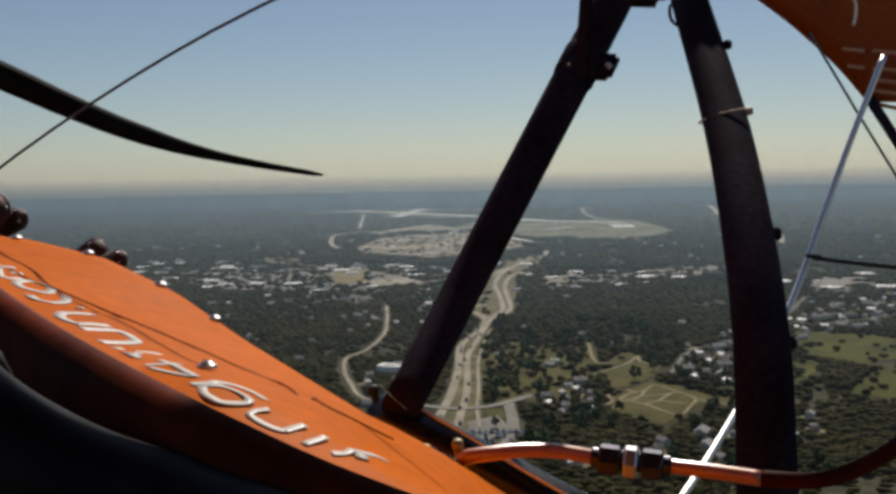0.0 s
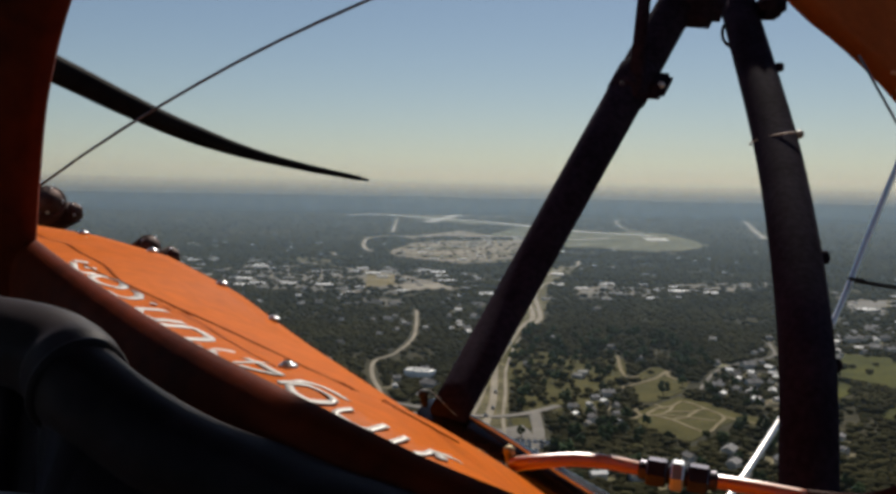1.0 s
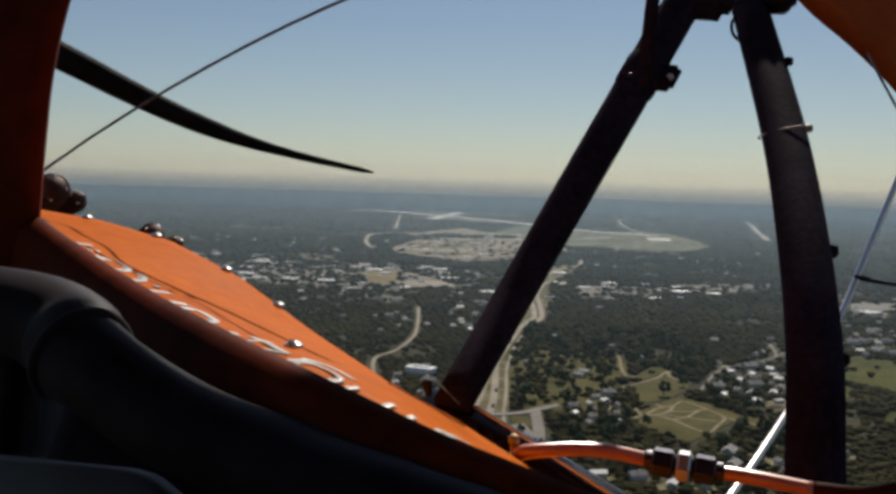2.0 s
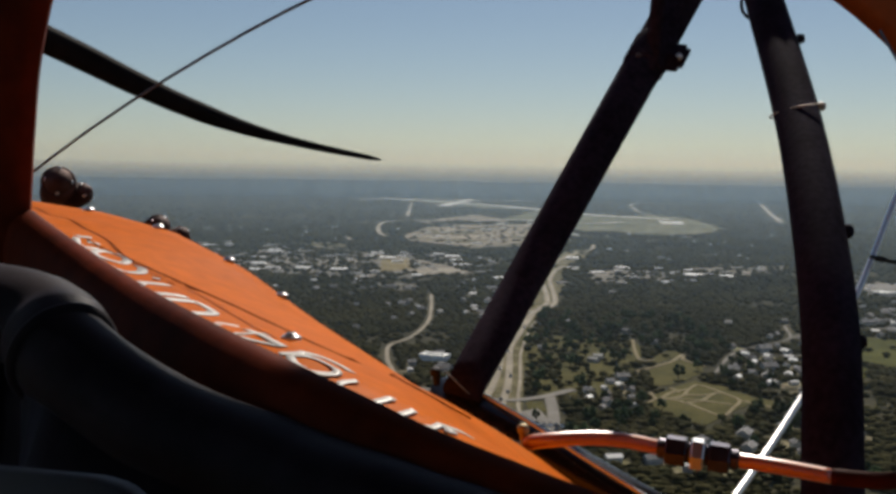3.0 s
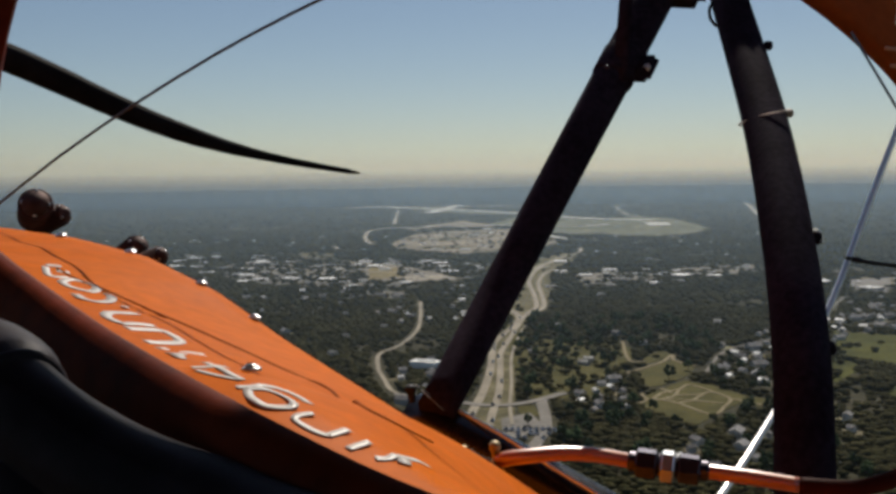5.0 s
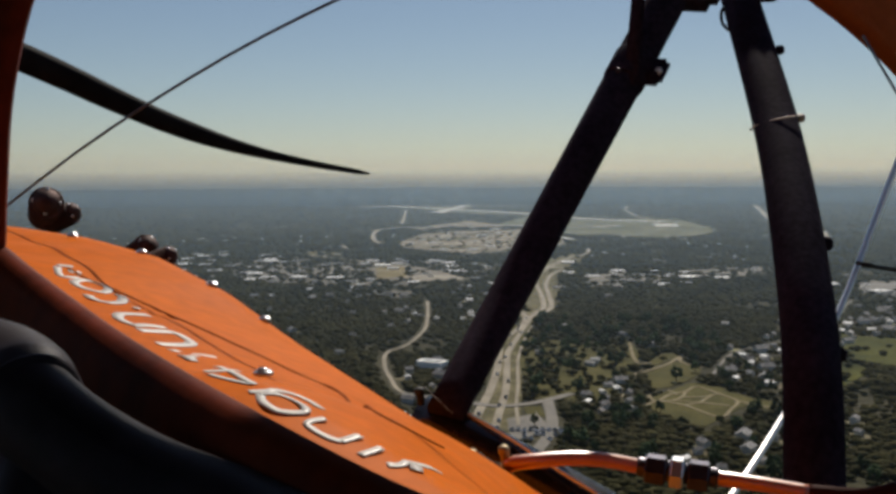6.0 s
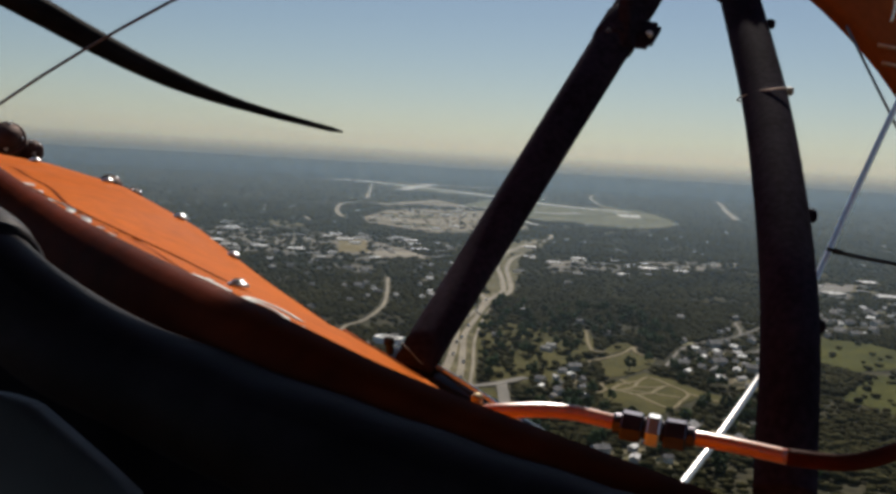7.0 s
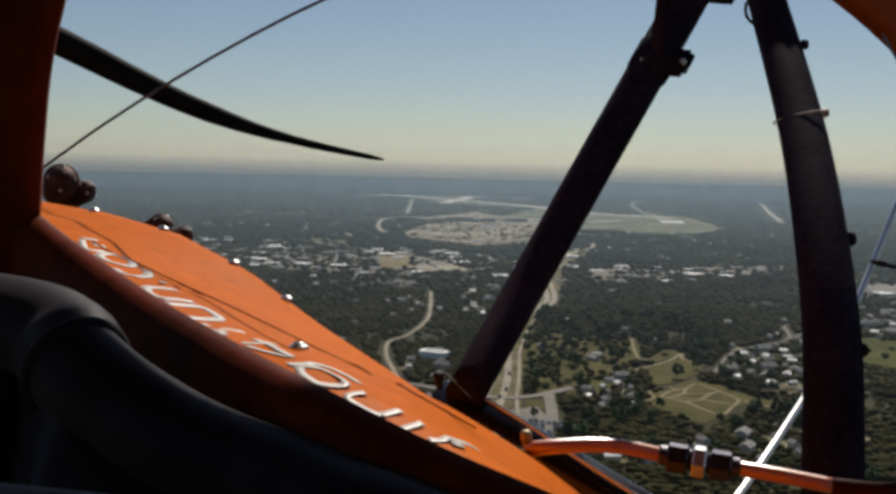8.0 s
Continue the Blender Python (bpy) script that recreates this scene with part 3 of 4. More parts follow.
settle(PROTO_W[1:2], WARE_LABELS[1:2], "warehouse", [(5, 505), (17, 508), (20, 470), (4, 470)], 2, "stores by the car park", 14, used)
settle(PROTO_W, WARE_LABELS, "warehouse", [(340, 1180), (480, 1240), (420, 1000), (330, 1010)], 9, "stores by the car park", 22, used)
settle(PROTO_W, WARE_LABELS, "warehouse", [(41, 960), (60, 1180), (83, 1450), (32, 1480), (-31, 1200), (-46, 1000)], 9, "roadside stores", 15, used)
settle(PROTO_H, HOUSE_LABELS, "house", [(130, 650), (215, 830), (400, 1000), (380, 860), (200, 700), (150, 600)], 66, "houses among the trees", 7, used)
settle(PROTO_H, HOUSE_LABELS, "house", [(-95, 640), (-80, 980), (-250, 1190), (-330, 1000), (-160, 620)], 32, "houses among the trees", 7, used)
settle(PROTO_H, HOUSE_LABELS, "house", [(36, 555), (64, 600), (62, 520), (40, 500)], 12, "houses by the lawn", 7, used)
settle(PROTO_H, HOUSE_LABELS, "house", [(36, 420), (120, 480), (160, 560), (170, 480), (90, 400)], 22, "houses in the near woods", 8, used)
settle(PROTO_H, HOUSE_LABELS, "house", [(-60, 470), (-30, 560), (-44, 700), (-70, 640)], 10, "houses by the highway", 8, used)
settle(PROTO_H, HOUSE_LABELS, "house", [(120, 600), (150, 720), (200, 700), (170, 560)], 22, "houses among the trees", 8, used)
settle(PROTO_H, HOUSE_LABELS, "house", [(-60, 900), (-20, 760), (-20, 1100), (-70, 1150)], 16, "houses by the highway", 9, used)
# the flat-roofed hall round a court
bm = bmesh.new()
for x, y, sx, sy in ((0, -4, 18, 2.2), (0, 4, 18, 2.2), (-8, 0, 2.2, 6), (8, 0, 2.2, 6)):
    box(bm, Matrix.Translation((x, y, 2)), (sx, sy, 4.5))
hall = thing("school_hall", (-54, 640, 0), -22, label="white flat-roofed building round a narrow court", category="building")
part("wing", bm, ROOF_W, hall, smooth=False)
SITES.append((-54, 640, 9))

# cars on the highway and in the car park
def car():  # small passenger car
    ob = thing("car", category="car")
    bm = bmesh.new()
    box(bm, Matrix.Translation((0, 0, 0.62)), (1.8, 4.4, 0.7), 0.15)
    part("body", bm, CARPAINT, ob)
    bm = bmesh.new()
    made = box(bm, Matrix.Translation((0, -0.2, 1.2)), (1.5, 2.2, 0.55))
    for v in made["verts"]:
        if v.co.z > 1.3:
            v.co.y *= 0.7
    part("cabin", bm, GLASS_DARK, ob, smooth=False)
    for x in (-0.8, 0.8):
        for y in (-1.35, 1.4):
            bm = bmesh.new()
            turned(bm, along((x - 0.1, y, 0.32), (x + 1, y, 0.32)), [(0, 0.2), (0, 0.32), (0.2, 0.32), (0.2, 0.2)], 10)
            part("wheel", bm, RUBBER, ob)
    return ob


proto_car = car()
spots = []
for line, lift, gap in ((HIGHWAY[0], 0.6, 37), (HIGHWAY[1], 0.7, 45)):
    for a, b in zip(line[4::2], line[5::2]):
        if rng.random() < 0.35:
            side = (b - a) / np.hypot(*(b - a))
            off = rng.choice([-1.1, 1.1])
            spots.append((a[0] + side[1] * off, a[1] - side[0] * off, lift, -math.degrees(math.atan2(side[0], side[1]))))
for k in range(27):
    if rng.random() < 0.6:
        spots.append((-2 + 2.9 * (k % 9), 476 - 8 * (k // 9) + 0.3 * rng.normal(), 0.32, rng.normal(15, 3)))
for k, (x, y, z, rz) in enumerate(spots):
    ob = proto_car if k == 0 else copy_thing(proto_car, pose(x, y, z, 0, 0, rz))
    if k == 0:
        ob.matrix_world = pose(x, y, z, 0, 0, rz)
    tagged(ob, "small passenger car on pale pavement", "car", "cars")


settle(PROTO_W, WARE_LABELS, "warehouse", [(-560, 1720), (-379, 1600), (-262, 1225), (-430, 1200)], 16, "town buildings", 20, used)
# far small houses all over the woods, joined
bm = bmesh.new()
count = 0
while count < 130:
    py = math.sqrt(rng.uniform(620**2, 2150**2))
    px = rng.uniform(-0.5, 0.5) * py
    ax, ay = np.array([px]), np.array([py])
    if not off_roads(ax, ay, 3)[0] or any(inside(q, ax, ay)[0] for q, left in OPEN if left < 0.2):
        continue
    if math.sin(px * 0.013 + 2) * math.sin(py * 0.011 + px * 0.004) < -0.1:
        continue
    w, d, h = rng.uniform(2.2, 4.5), rng.uniform(1.8, 2.8), rng.uniform(2.2, 3.2)
    m = pose(px, py, 0, 0, 0, rng.uniform(0, 180))
    v = [bm.verts.new(m @ Vector(q)) for q in ((-w, -d, 0), (w, -d, 0), (w, d, 0), (-w, d, 0), (-w, -d, h), (w, -d, h), (w, d, h), (-w, d, h), (-w, 0, h + 1.2), (w, 0, h + 1.2))]
    for f in ((0, 1, 5, 4), (2, 3, 7, 6), (1, 2, 6, 9, 5), (3, 0, 4, 8, 7), (4, 5, 9, 8), (6, 7, 8, 9)):
        bm.faces.new([v[i] for i in f])
    SITES.append((px, py, 3.6))
    count += 1
tagged(new("far_houses", finish("far_houses", bm, mat("pale_far_houses", (0.20, 0.185, 0.165), (0.42, 0.40, 0.36), 0.3, 0.8, island=0.5), False)), "small pale far houses scattered among woods", "houses", kind="stuff")

# yards round the houses: one joined sheet of uneven plots
YARD = mat("yard_plots", (0.12, 0.105, 0.055), (0.26, 0.22, 0.14), 0.08, 0.95, island=0.5, fine=(0.5, 0.3), spec=0.1)
bm = bmesh.new()
for a, b, q in SITES:
    if b < 1500:
        n = 9
        turn = rng.uniform(0, 6.28)
        bm.faces.new([bm.verts.new((a + q * rng.uniform(0.9, 2.0) * math.cos(turn + 6.283 * k / n), b + q * rng.uniform(0.9, 2.0) * math.sin(turn + 6.283 * k / n), 0.1)) for k in range(n)])
tagged(new("yards", finish("yards", bm, YARD, False)), "small tan and green yards round the houses", "yards", kind="stuff")


# ================= trees =================
def ico(level):
    bm = bmesh.new()
    bmesh.ops.create_icosphere(bm, subdivisions=level, radius=1.0)
    v = np.array([q.co[:] for q in bm.verts])
    f = np.array([[q.index for q in p.verts] for p in bm.faces])
    bm.free()
    return v, f


def clumps(name, x, y, z, rx, rz, level, rough, material, label):
    """Many tree crowns as one mesh of uneven clumps."""
    v, f = ico(level)
    n = len(x)
    spin = rng.uniform(0, 6.28, n)
    c, s = np.cos(spin)[:, None], np.sin(spin)[:, None]
    bump = 1 + rng.uniform(-rough, rough, (n, len(v)))
    vx = (v[:, 0] * c - v[:, 1] * s) * bump * rx[:, None] + x[:, None]
    vy = (v[:, 0] * s + v[:, 1] * c) * bump * rx[:, None] + y[:, None]
    vz = v[:, 2] * bump * rz[:, None] + z[:, None]
    verts = np.stack([vx, vy, vz], -1).reshape(-1, 3)
    faces = (f[None] + (np.arange(n) * len(v))[:, None, None]).reshape(-1, 3)
    me = bpy.data.meshes.new(name)
    me.vertices.add(len(verts))
    me.vertices.foreach_set("co", verts.ravel())
    me.loops.add(faces.size)
    me.loops.foreach_set("vertex_index", faces.ravel().astype(np.int32))
    me.polygons.add(len(faces))
    me.polygons.foreach_set("loop_start", np.arange(0, faces.size, 3, dtype=np.int32))
    me.polygons.foreach_set("loop_total", np.full(len(faces), 3, dtype=np.int32))
    me.update(calc_edges=True)
    me.materials.append(material)
    me.polygons.foreach_set("use_smooth", [True] * len(faces))
    return tagged(new(name, me), label, "trees", kind="stuff")


def scatter(y0, y1, step, half=0.62):
    """Uneven places for trees over the wedge of land, without roads, clearings and buildings."""
    gx, gy = np.meshgrid(np.arange(-half * y1 - 90, half * y1 + 90, step), np.arange(y0, y1, step))
    x, y = gx.ravel(), gy.ravel()
    x, y = x + rng.uniform(-0.5, 0.5, len(x)) * step, y + rng.uniform(-0.5, 0.5, len(y)) * step
    keep = np.abs(x) < half * y + 90
    x, y = x[keep], y[keep]
    chance = np.ones(len(x))
    for poly, left in OPEN:
        hit = inside(poly, x, y) | ((left < 0.2) & (inside(poly, x, y + 6) | inside(poly, x, y + 12)))
        chance[hit] = np.minimum(chance[hit], left)
    glade = np.sin(x * 0.021 + 1.3 * np.sin(y * 0.013)) * np.sin(y * 0.017 + 1.7 * np.sin(x * 0.011))
    gaps = np.sin(x * 0.11 + 2.1 * np.sin(y * 0.07)) * np.sin(y * 0.093 + 1.9 * np.sin(x * 0.061))
    chance[((glade > 0.7) | (gaps > 0.8)) & (chance == 1)] = 0.3
    keep = (rng.random(len(x)) < chance) & off_roads(x, y, step * 0.3) & off_roads(x, y + 5, step * 0.2)
    x, y = x[keep], y[keep]
    for a, b, r in SITES:
        keep = (np.hypot(x - a, y - b) > r + step * 0.35) & (np.hypot(x - a, y + 5 - b) > r)
        x, y = x[keep], y[keep]
    return x, y


x, y = scatter(330, 950, 3.9)
r = rng.uniform(1.8, 3.1, len(x)) * np.where(rng.random(len(x)) < 0.12, 1.25, 1)
clumps("near_woods", x, y, r * 0.6, r, r * rng.uniform(0.34, 0.58, len(x)), 1, 0.24, LEAF, "dark green mixed woods of uneven crowns")
x, y = scatter(950, 2300, 7.0)
r = rng.uniform(3.0, 4.8, len(x))
clumps("middle_woods", x, y, r * 0.45, r, r * rng.uniform(0.30, 0.52, len(x)), 1, 0.25, LEAF, "dark green woods between roads and lots")
x, y = scatter(2300, 4880, 24)
r = rng.uniform(11, 19, len(x))
clumps("far_woods", x, y, r * 0.0, r, r * rng.uniform(0.10, 0.17, len(x)), 1, 0.25, LEAF, "bluish dark far woods round the airfield")


def park_tree(seed, h):
    """A broadleaf tree: tapered trunk with limbs, and a crown of many uneven leaf clumps with gaps."""
    r = random.Random(seed)
    ob = thing("tree", category="tree")
    bm = bmesh.new()
    sweep(bm, [Vector((0, 0, -0.3)), Vector((0.1, 0, h * 0.3)), Vector((0, 0.1, h * 0.75))], ring(0.28, 8), (0, 1, 0.01), [1.2, 0.8, 0.25])
    for k in range(4):
        a = k * 1.6 + r.random()
        tip = Vector((math.cos(a) * h * 0.28, math.sin(a) * h * 0.28, h * r.uniform(0.55, 0.75)))
        sweep(bm, [Vector((0, 0, h * 0.28)), tip * 0.6 + Vector((0, 0, h * 0.14)), tip], ring(0.13, 6), (0.3, 0.7, 0.2), [1, 0.7, 0.3])
    part("trunk", bm, BARK, ob)
    bm = bmesh.new()
    for k in range(22):
        a, u = r.uniform(0, 6.28), r.uniform(0.1, 1.0)
        rad = h * 0.34 * math.sqrt(u)
        z = h * (0.42 + 0.5 * r.random() * (1.1 - u * 0.6))
        s = h * r.uniform(0.09, 0.16)
        made = bmesh.ops.create_icosphere(bm, subdivisions=1, radius=s, matrix=Matrix.Translation((rad * math.cos(a), rad * math.sin(a), z)))
        for v in made["verts"]:
            v.co += Vector((r.uniform(-1, 1), r.uniform(-1, 1), r.uniform(-0.7, 0.7))) * s * 0.3
    part("crown", bm, LEAF_LIGHT, ob, smooth=False)
    return ob


park = np.array([(14, 850), (30, 760), (50, 740), (78, 764), (88, 700), (66, 600), (50, 548), (22, 548), (16, 646)], float)
protos = [park_tree(k, hh) for k, hh in enumerate((7.0, 8.5, 6.0, 9.5))]
placed = 0
while placed < 190:
    px, py = rng.uniform(5, 150), rng.uniform(400, 860)
    ax, ay = np.array([px]), np.array([py])
    if not off_roads(ax, ay)[0] or (inside(np.array([(68, 532), (86, 572), (104, 596), (127, 558), (141, 543), (114, 523), (91, 489)], float), ax, ay)[0]) or inside(np.array([(70, 617), (90, 680), (105, 702), (117, 640), (78, 572)], float), ax, ay)[0]:
        continue
    if any(math.hypot(px - a, py - b) < q + 2 for a, b, q in SITES):
        continue
    src = protos[placed % 4]
    m = pose(px, py, 0.2, 0, 0, rng.uniform(0, 360)) @ Matrix.Scale(float(rng.uniform(0.75, 1.15)), 4)
    ob = src if placed < 4 else copy_thing(src, m)
    if placed < 4:
        ob.matrix_world = m
    tagged(ob, "broadleaf tree with an uneven green crown on parkland grass", "tree", "park trees")
    placed += 1

# ================= the aircraft =================
plane = thing("light_aircraft", (0, 0, ALT), label="orange open-cockpit light aircraft with black struts in flight", category="aircraft")
NOSE, SIDE = Vector((-0.687, 0.727, 0)), Vector((0.727, 0.687, 0))


def at(s, r, z):
    """A place by metres towards the nose, to the right and up from the pilot's eye."""
    return NOSE * s + SIDE * r + Vector((0, 0, z))


# the cowling: a rounded deck that flattens towards the nose
EDGE_S = (0.1000, 0.2600, 0.3700, 0.4586, 0.5097, 0.5670, 0.6315, 0.7058, 0.7929, 0.8913, 0.9882, 1.0805, 1.2800)
EDGE_Z = (-0.4400, -0.3700, -0.2850, -0.2217, -0.1949, -0.1744, -0.1479, -0.1194, -0.0829, -0.0561, -0.0414, -0.0327, -0.0287)
EDGE_W = (0.4500, 0.4800, 0.5050, 0.5125, 0.4929, 0.4741, 0.4553, 0.4369, 0.4186, 0.3977, 0.3682, 0.3305, 0.3005)


def half_width(s):
    return float(np.interp(s, EDGE_S, EDGE_W))


def deck(s, r):
    edge = float(np.interp(s, EDGE_S, EDGE_Z))
    crown = float(np.interp(s, (0.14, 0.2, 0.26, 0.285, 0.34, 0.4, 0.4385, 0.467, 0.52, 0.56, 0.6, 0.65, 0.75, 0.85, 0.95, 1.1), (0.39, 0.36, 0.322, 0.304, 0.262, 0.2175, 0.168, 0.15, 0.13, 0.122, 0.112, 0.095, 0.06, 0.035, 0.015, 0.005)))
    top = float(np.interp(s, (0.14, 0.20, 0.285, 0.34, 0.40, 0.50, 0.60), (-0.120, -0.106, -0.092, -0.076, -0.069, -0.050, -0.02)))
    return min(top, edge + crown * max(0.0, 1 - abs(r / half_width(s)) ** 2.6))


def cowling():
    bm = bmesh.new()
    grid = []
    for s in np.linspace(0.14, 1.20, 52):
        w = half_width(s)
        inner = float(np.interp(s, (0.64, 0.72), (0.165, -w)))
        row = [at(s, r, deck(s, r)) for r in np.linspace(inner, w, 41)]
        for k in range(1, 8):  # the shoulder and the side
            a = k / 7 * math.pi / 2
            row.append(at(s, w + 0.016 * math.sin(a), deck(s, w) - 0.030 * (1 - math.cos(a)) - 0.012 * math.sin(a)))
        row.append(at(s, w + 0.012, deck(s, w) - 0.18))
        row.append(at(s, w - 0.04, deck(s, w) - 0.42))
        left = [at(s, inner - 0.002, deck(s, inner) - 0.004), at(s, inner - 0.002, deck(s, inner) - 0.03)]
        grid.append(left[::-1] + row)
    for k in range(1, 7):  # the rounded nose bowl
        a = k / 6 * math.pi / 2
        c = at(1.20, 0, -0.22)
        f = math.cos(a) * 0.75 + 0.25
        grid.append([c + (q - c) * f + NOSE * 0.10 * math.sin(a) for q in grid[51]])
    rows = [[bm.verts.new(q) for q in row] for row in grid]
    for a, b in zip(rows, rows[1:]):
        for j in range(len(a) - 1):
            bm.faces.new((a[j], a[j + 1], b[j + 1], b[j]))
    return bm


part("cowling", cowling(), ORANGE, plane, "glossy orange painted metal nose cowling")


def on_deck(s, r, lift=0.0):
    return at(s, r, deck(s, r) + lift)


# the piano hinge along the cowling
bm = bmesh.new()
line = [on_deck(q.x, q.y, 0.0002) for q in bezier([(0.7811, 0.2777, 0), (0.7579, 0.2826, 0), (0.7298, 0.2939, 0), (0.6931, 0.3008, 0), (0.6511, 0.3039, 0), (0.6180, 0.3095, 0), (0.5908, 0.3167, 0), (0.5703, 0.3266, 0), (0.5436, 0.3323, 0), (0.5214, 0.3397, 0), (0.4947, 0.3433, 0), (0.4421, 0.3170, 0), (0.3895, 0.2906, 0), (0.3734, 0.2962, 0), (0.3680, 0.3060, 0), (0.3681, 0.3186, 0)], 4)]
sweep(bm, line, [(-0.0013, -0.001), (0.0013, -0.001), (0.0011, 0.0003), (0, 0.0005), (-0.0011, 0.0003)])
part("hinge", bm, mat("dark_orange_hinge", (0.20, 0.042, 0.006), (0.28, 0.06, 0.01), 60, 0.8, bump=0.3, bump_scale=400, spec=0.05), plane, "thin dark orange piano hinge along the cowling")

# quarter-turn fasteners
def fastener(place, size=0.72):
    n = (on_deck(0.8, 0.42, 1.0) - on_deck(0.8, 0.42)).normalized()
    m = Matrix.Translation(place) @ n.to_track_quat("Z", "Y").to_matrix().to_4x4() @ Matrix.Scale(size, 4)
    bm = bmesh.new()
    turned(bm, m, [(-0.002, 0.0115), (0.001, 0.0115), (0.003, 0.0095), (0.0034, 0.007), (0.005, 0.0068), (0.0062, 0.004)], 18)
    f = part("fastener", bm, STEEL, plane, "bright quarter-turn steel fastener")
    bm = bmesh.new()
    box(bm, m @ Matrix.Translation((0, 0, 0.0066)), (0.009, 0.0016, 0.0012))
    part("slot", bm, RUBBER, f, smooth=False)


for s, r in ((0.9975, 0.356), (0.9063, 0.3892), (0.8068, 0.4116), (0.7412, 0.4273)):
    fastener(on_deck(s, r, 0.001), 0.5)
fastener(on_deck(0.3990, 0.2361, 0.001), 0.42)

# plain white marks along the cowling, where the lettering is
def mark(points, width=0.0060, steps=6):
    """A flat white stroke laid on the deck through (s, r) points."""
    line = bezier([(s, r, 0) for s, r in points], steps) if len(points) > 2 else [Vector((*points[0], 0)).lerp(Vector((*points[1], 0)), k / 6) for k in range(7)]
    bm = bmesh.new()
    rows = []
    for i, q in enumerate(line):
        d = (line[min(i + 1, len(line) - 1)] - line[max(i - 1, 0)]).normalized()
        o = Vector((-d.y, d.x, 0)) * width / 2
        a, b = q + o, q - o
        rows.append([bm.verts.new(on_deck(a.x, a.y, 0.0004)), bm.verts.new(on_deck(b.x, b.y, 0.0004)), bm.verts.new(on_deck(b.x, b.y, 0.0002)), bm.verts.new(on_deck(a.x, a.y, 0.0002))])
    for a, b in zip(rows, rows[1:]):
        for j in range(4):
            bm.faces.new((a[j], a[(j + 1) % 4], b[(j + 1) % 4], b[j]))
    bm.faces.new(rows[0]), bm.faces.new(rows[-1])
    part("white_mark", bm, WHITE, plane, "plain white painted mark")


mark([(0.7880, 0.2713), (0.7879, 0.2836)], 0.0056)
mark([(0.7725, 0.2747), (0.7715, 0.2840)], 0.0057)
mark([(0.7828, 0.2695), (0.7565, 0.2636), (0.7556, 0.2775)], 0.0056)
mark([(0.7385, 0.2663), (0.7480, 0.2739), (0.7508, 0.2801), (0.7444, 0.2886), (0.7310, 0.2900), (0.7124, 0.2795), (0.7148, 0.2712), (0.7230, 0.2659), (0.7385, 0.2663)], 0.0070)
mark([(0.6899, 0.2589), (0.6703, 0.2569), (0.6624, 0.2638), (0.6761, 0.2779), (0.7020, 0.2894), (0.7108, 0.2886)], 0.0072)
mark([(0.6579, 0.2788), (0.6554, 0.2830)], 0.0072)
mark([(0.6299, 0.2783), (0.6220, 0.2634), (0.6143, 0.2528), (0.5976, 0.2451), (0.5871, 0.2474), (0.5822, 0.2526)], 0.0072)
mark([(0.5824, 0.2480), (0.5890, 0.2610), (0.5909, 0.2731)], 0.0063)
mark([(0.5721, 0.2474), (0.5754, 0.2588), (0.5802, 0.2721), (0.5727, 0.2762), (0.5586, 0.2752), (0.5495, 0.2684), (0.5426, 0.2552), (0.5405, 0.2455)], 0.0072)
mark([(0.5305, 0.2497), (0.5191, 0.2514), (0.5025, 0.2495)], 0.0072)
mark([(0.5105, 0.2468), (0.5244, 0.2644), (0.5258, 0.2759)], 0.0072)
mark([(0.3943, 0.2041), (0.3922, 0.2108), (0.3933, 0.2212)], 0.0034)
mark([(0.4002, 0.2128), (0.3914, 0.2146), (0.3780, 0.2144), (0.3678, 0.2145)], 0.0034)
mark([(0.3895, 0.2042), (0.3791, 0.2082), (0.3680, 0.2140)], 0.0028)
mark([(0.3556, 0.2104), (0.3459, 0.2063), (0.3367, 0.2063), (0.3324, 0.2116), (0.3318, 0.2179), (0.3406, 0.2219), (0.3489, 0.2201), (0.3535, 0.2146), (0.3556, 0.2104)], 0.0039)
mark([(0.3597, 0.2074), (0.3574, 0.2155), (0.3599, 0.2251), (0.3577, 0.2309), (0.3518, 0.2329), (0.3440, 0.2328)], 0.0049)
mark([(0.3236, 0.2221), (0.3241, 0.2160), (0.3223, 0.2126), (0.3171, 0.2127), (0.3103, 0.2149), (0.3062, 0.2179)], 0.0032)
mark([(0.3063, 0.2174), (0.3078, 0.2283)], 0.0039)
mark([(0.2952, 0.2190), (0.2968, 0.2303)], 0.0036)
mark([(0.2856, 0.2248), (0.2838, 0.2306), (0.2903, 0.2438), (0.2962, 0.2541), (0.2929, 0.2559)], 0.0040)
mark([(0.2858, 0.2384), (0.2777, 0.2326)], 0.0050)

# the struts
def strut(name, pts, radius, label, steps=8):
    return part(name, tube(bezier(pts, steps), radius, 24), BLACK, plane, label)


SL = [(-0.0484, 0.88, -0.1936), (0.0076, 1.0, -0.1), (0.0778, 1.1, 0.022), (0.1625, 1.21, 0.1694), (0.263, 1.33, 0.346), (0.312, 1.38, 0.44)]
front_strut = part("wing_strut", tube(bezier(SL, 6), 0.0205, 24, scale=[float(np.interp(k, (0, 18, 30), (0.86, 1.13, 1.2))) for k in range(31)]), BLACK, plane, "black painted tubular wing strut, curved and tapered to fit the view")
SR = [(0.2528, 0.7985, -0.2622), (0.2567, 0.8159, -0.2351), (0.2693, 0.8759, -0.1383), (0.2851, 0.9816, -0.0445), (0.3048, 1.1492, 0.0745), (0.3192, 1.3897, 0.2417), (0.3182, 1.5397, 0.3766), (0.3141, 1.6364, 0.4713)]
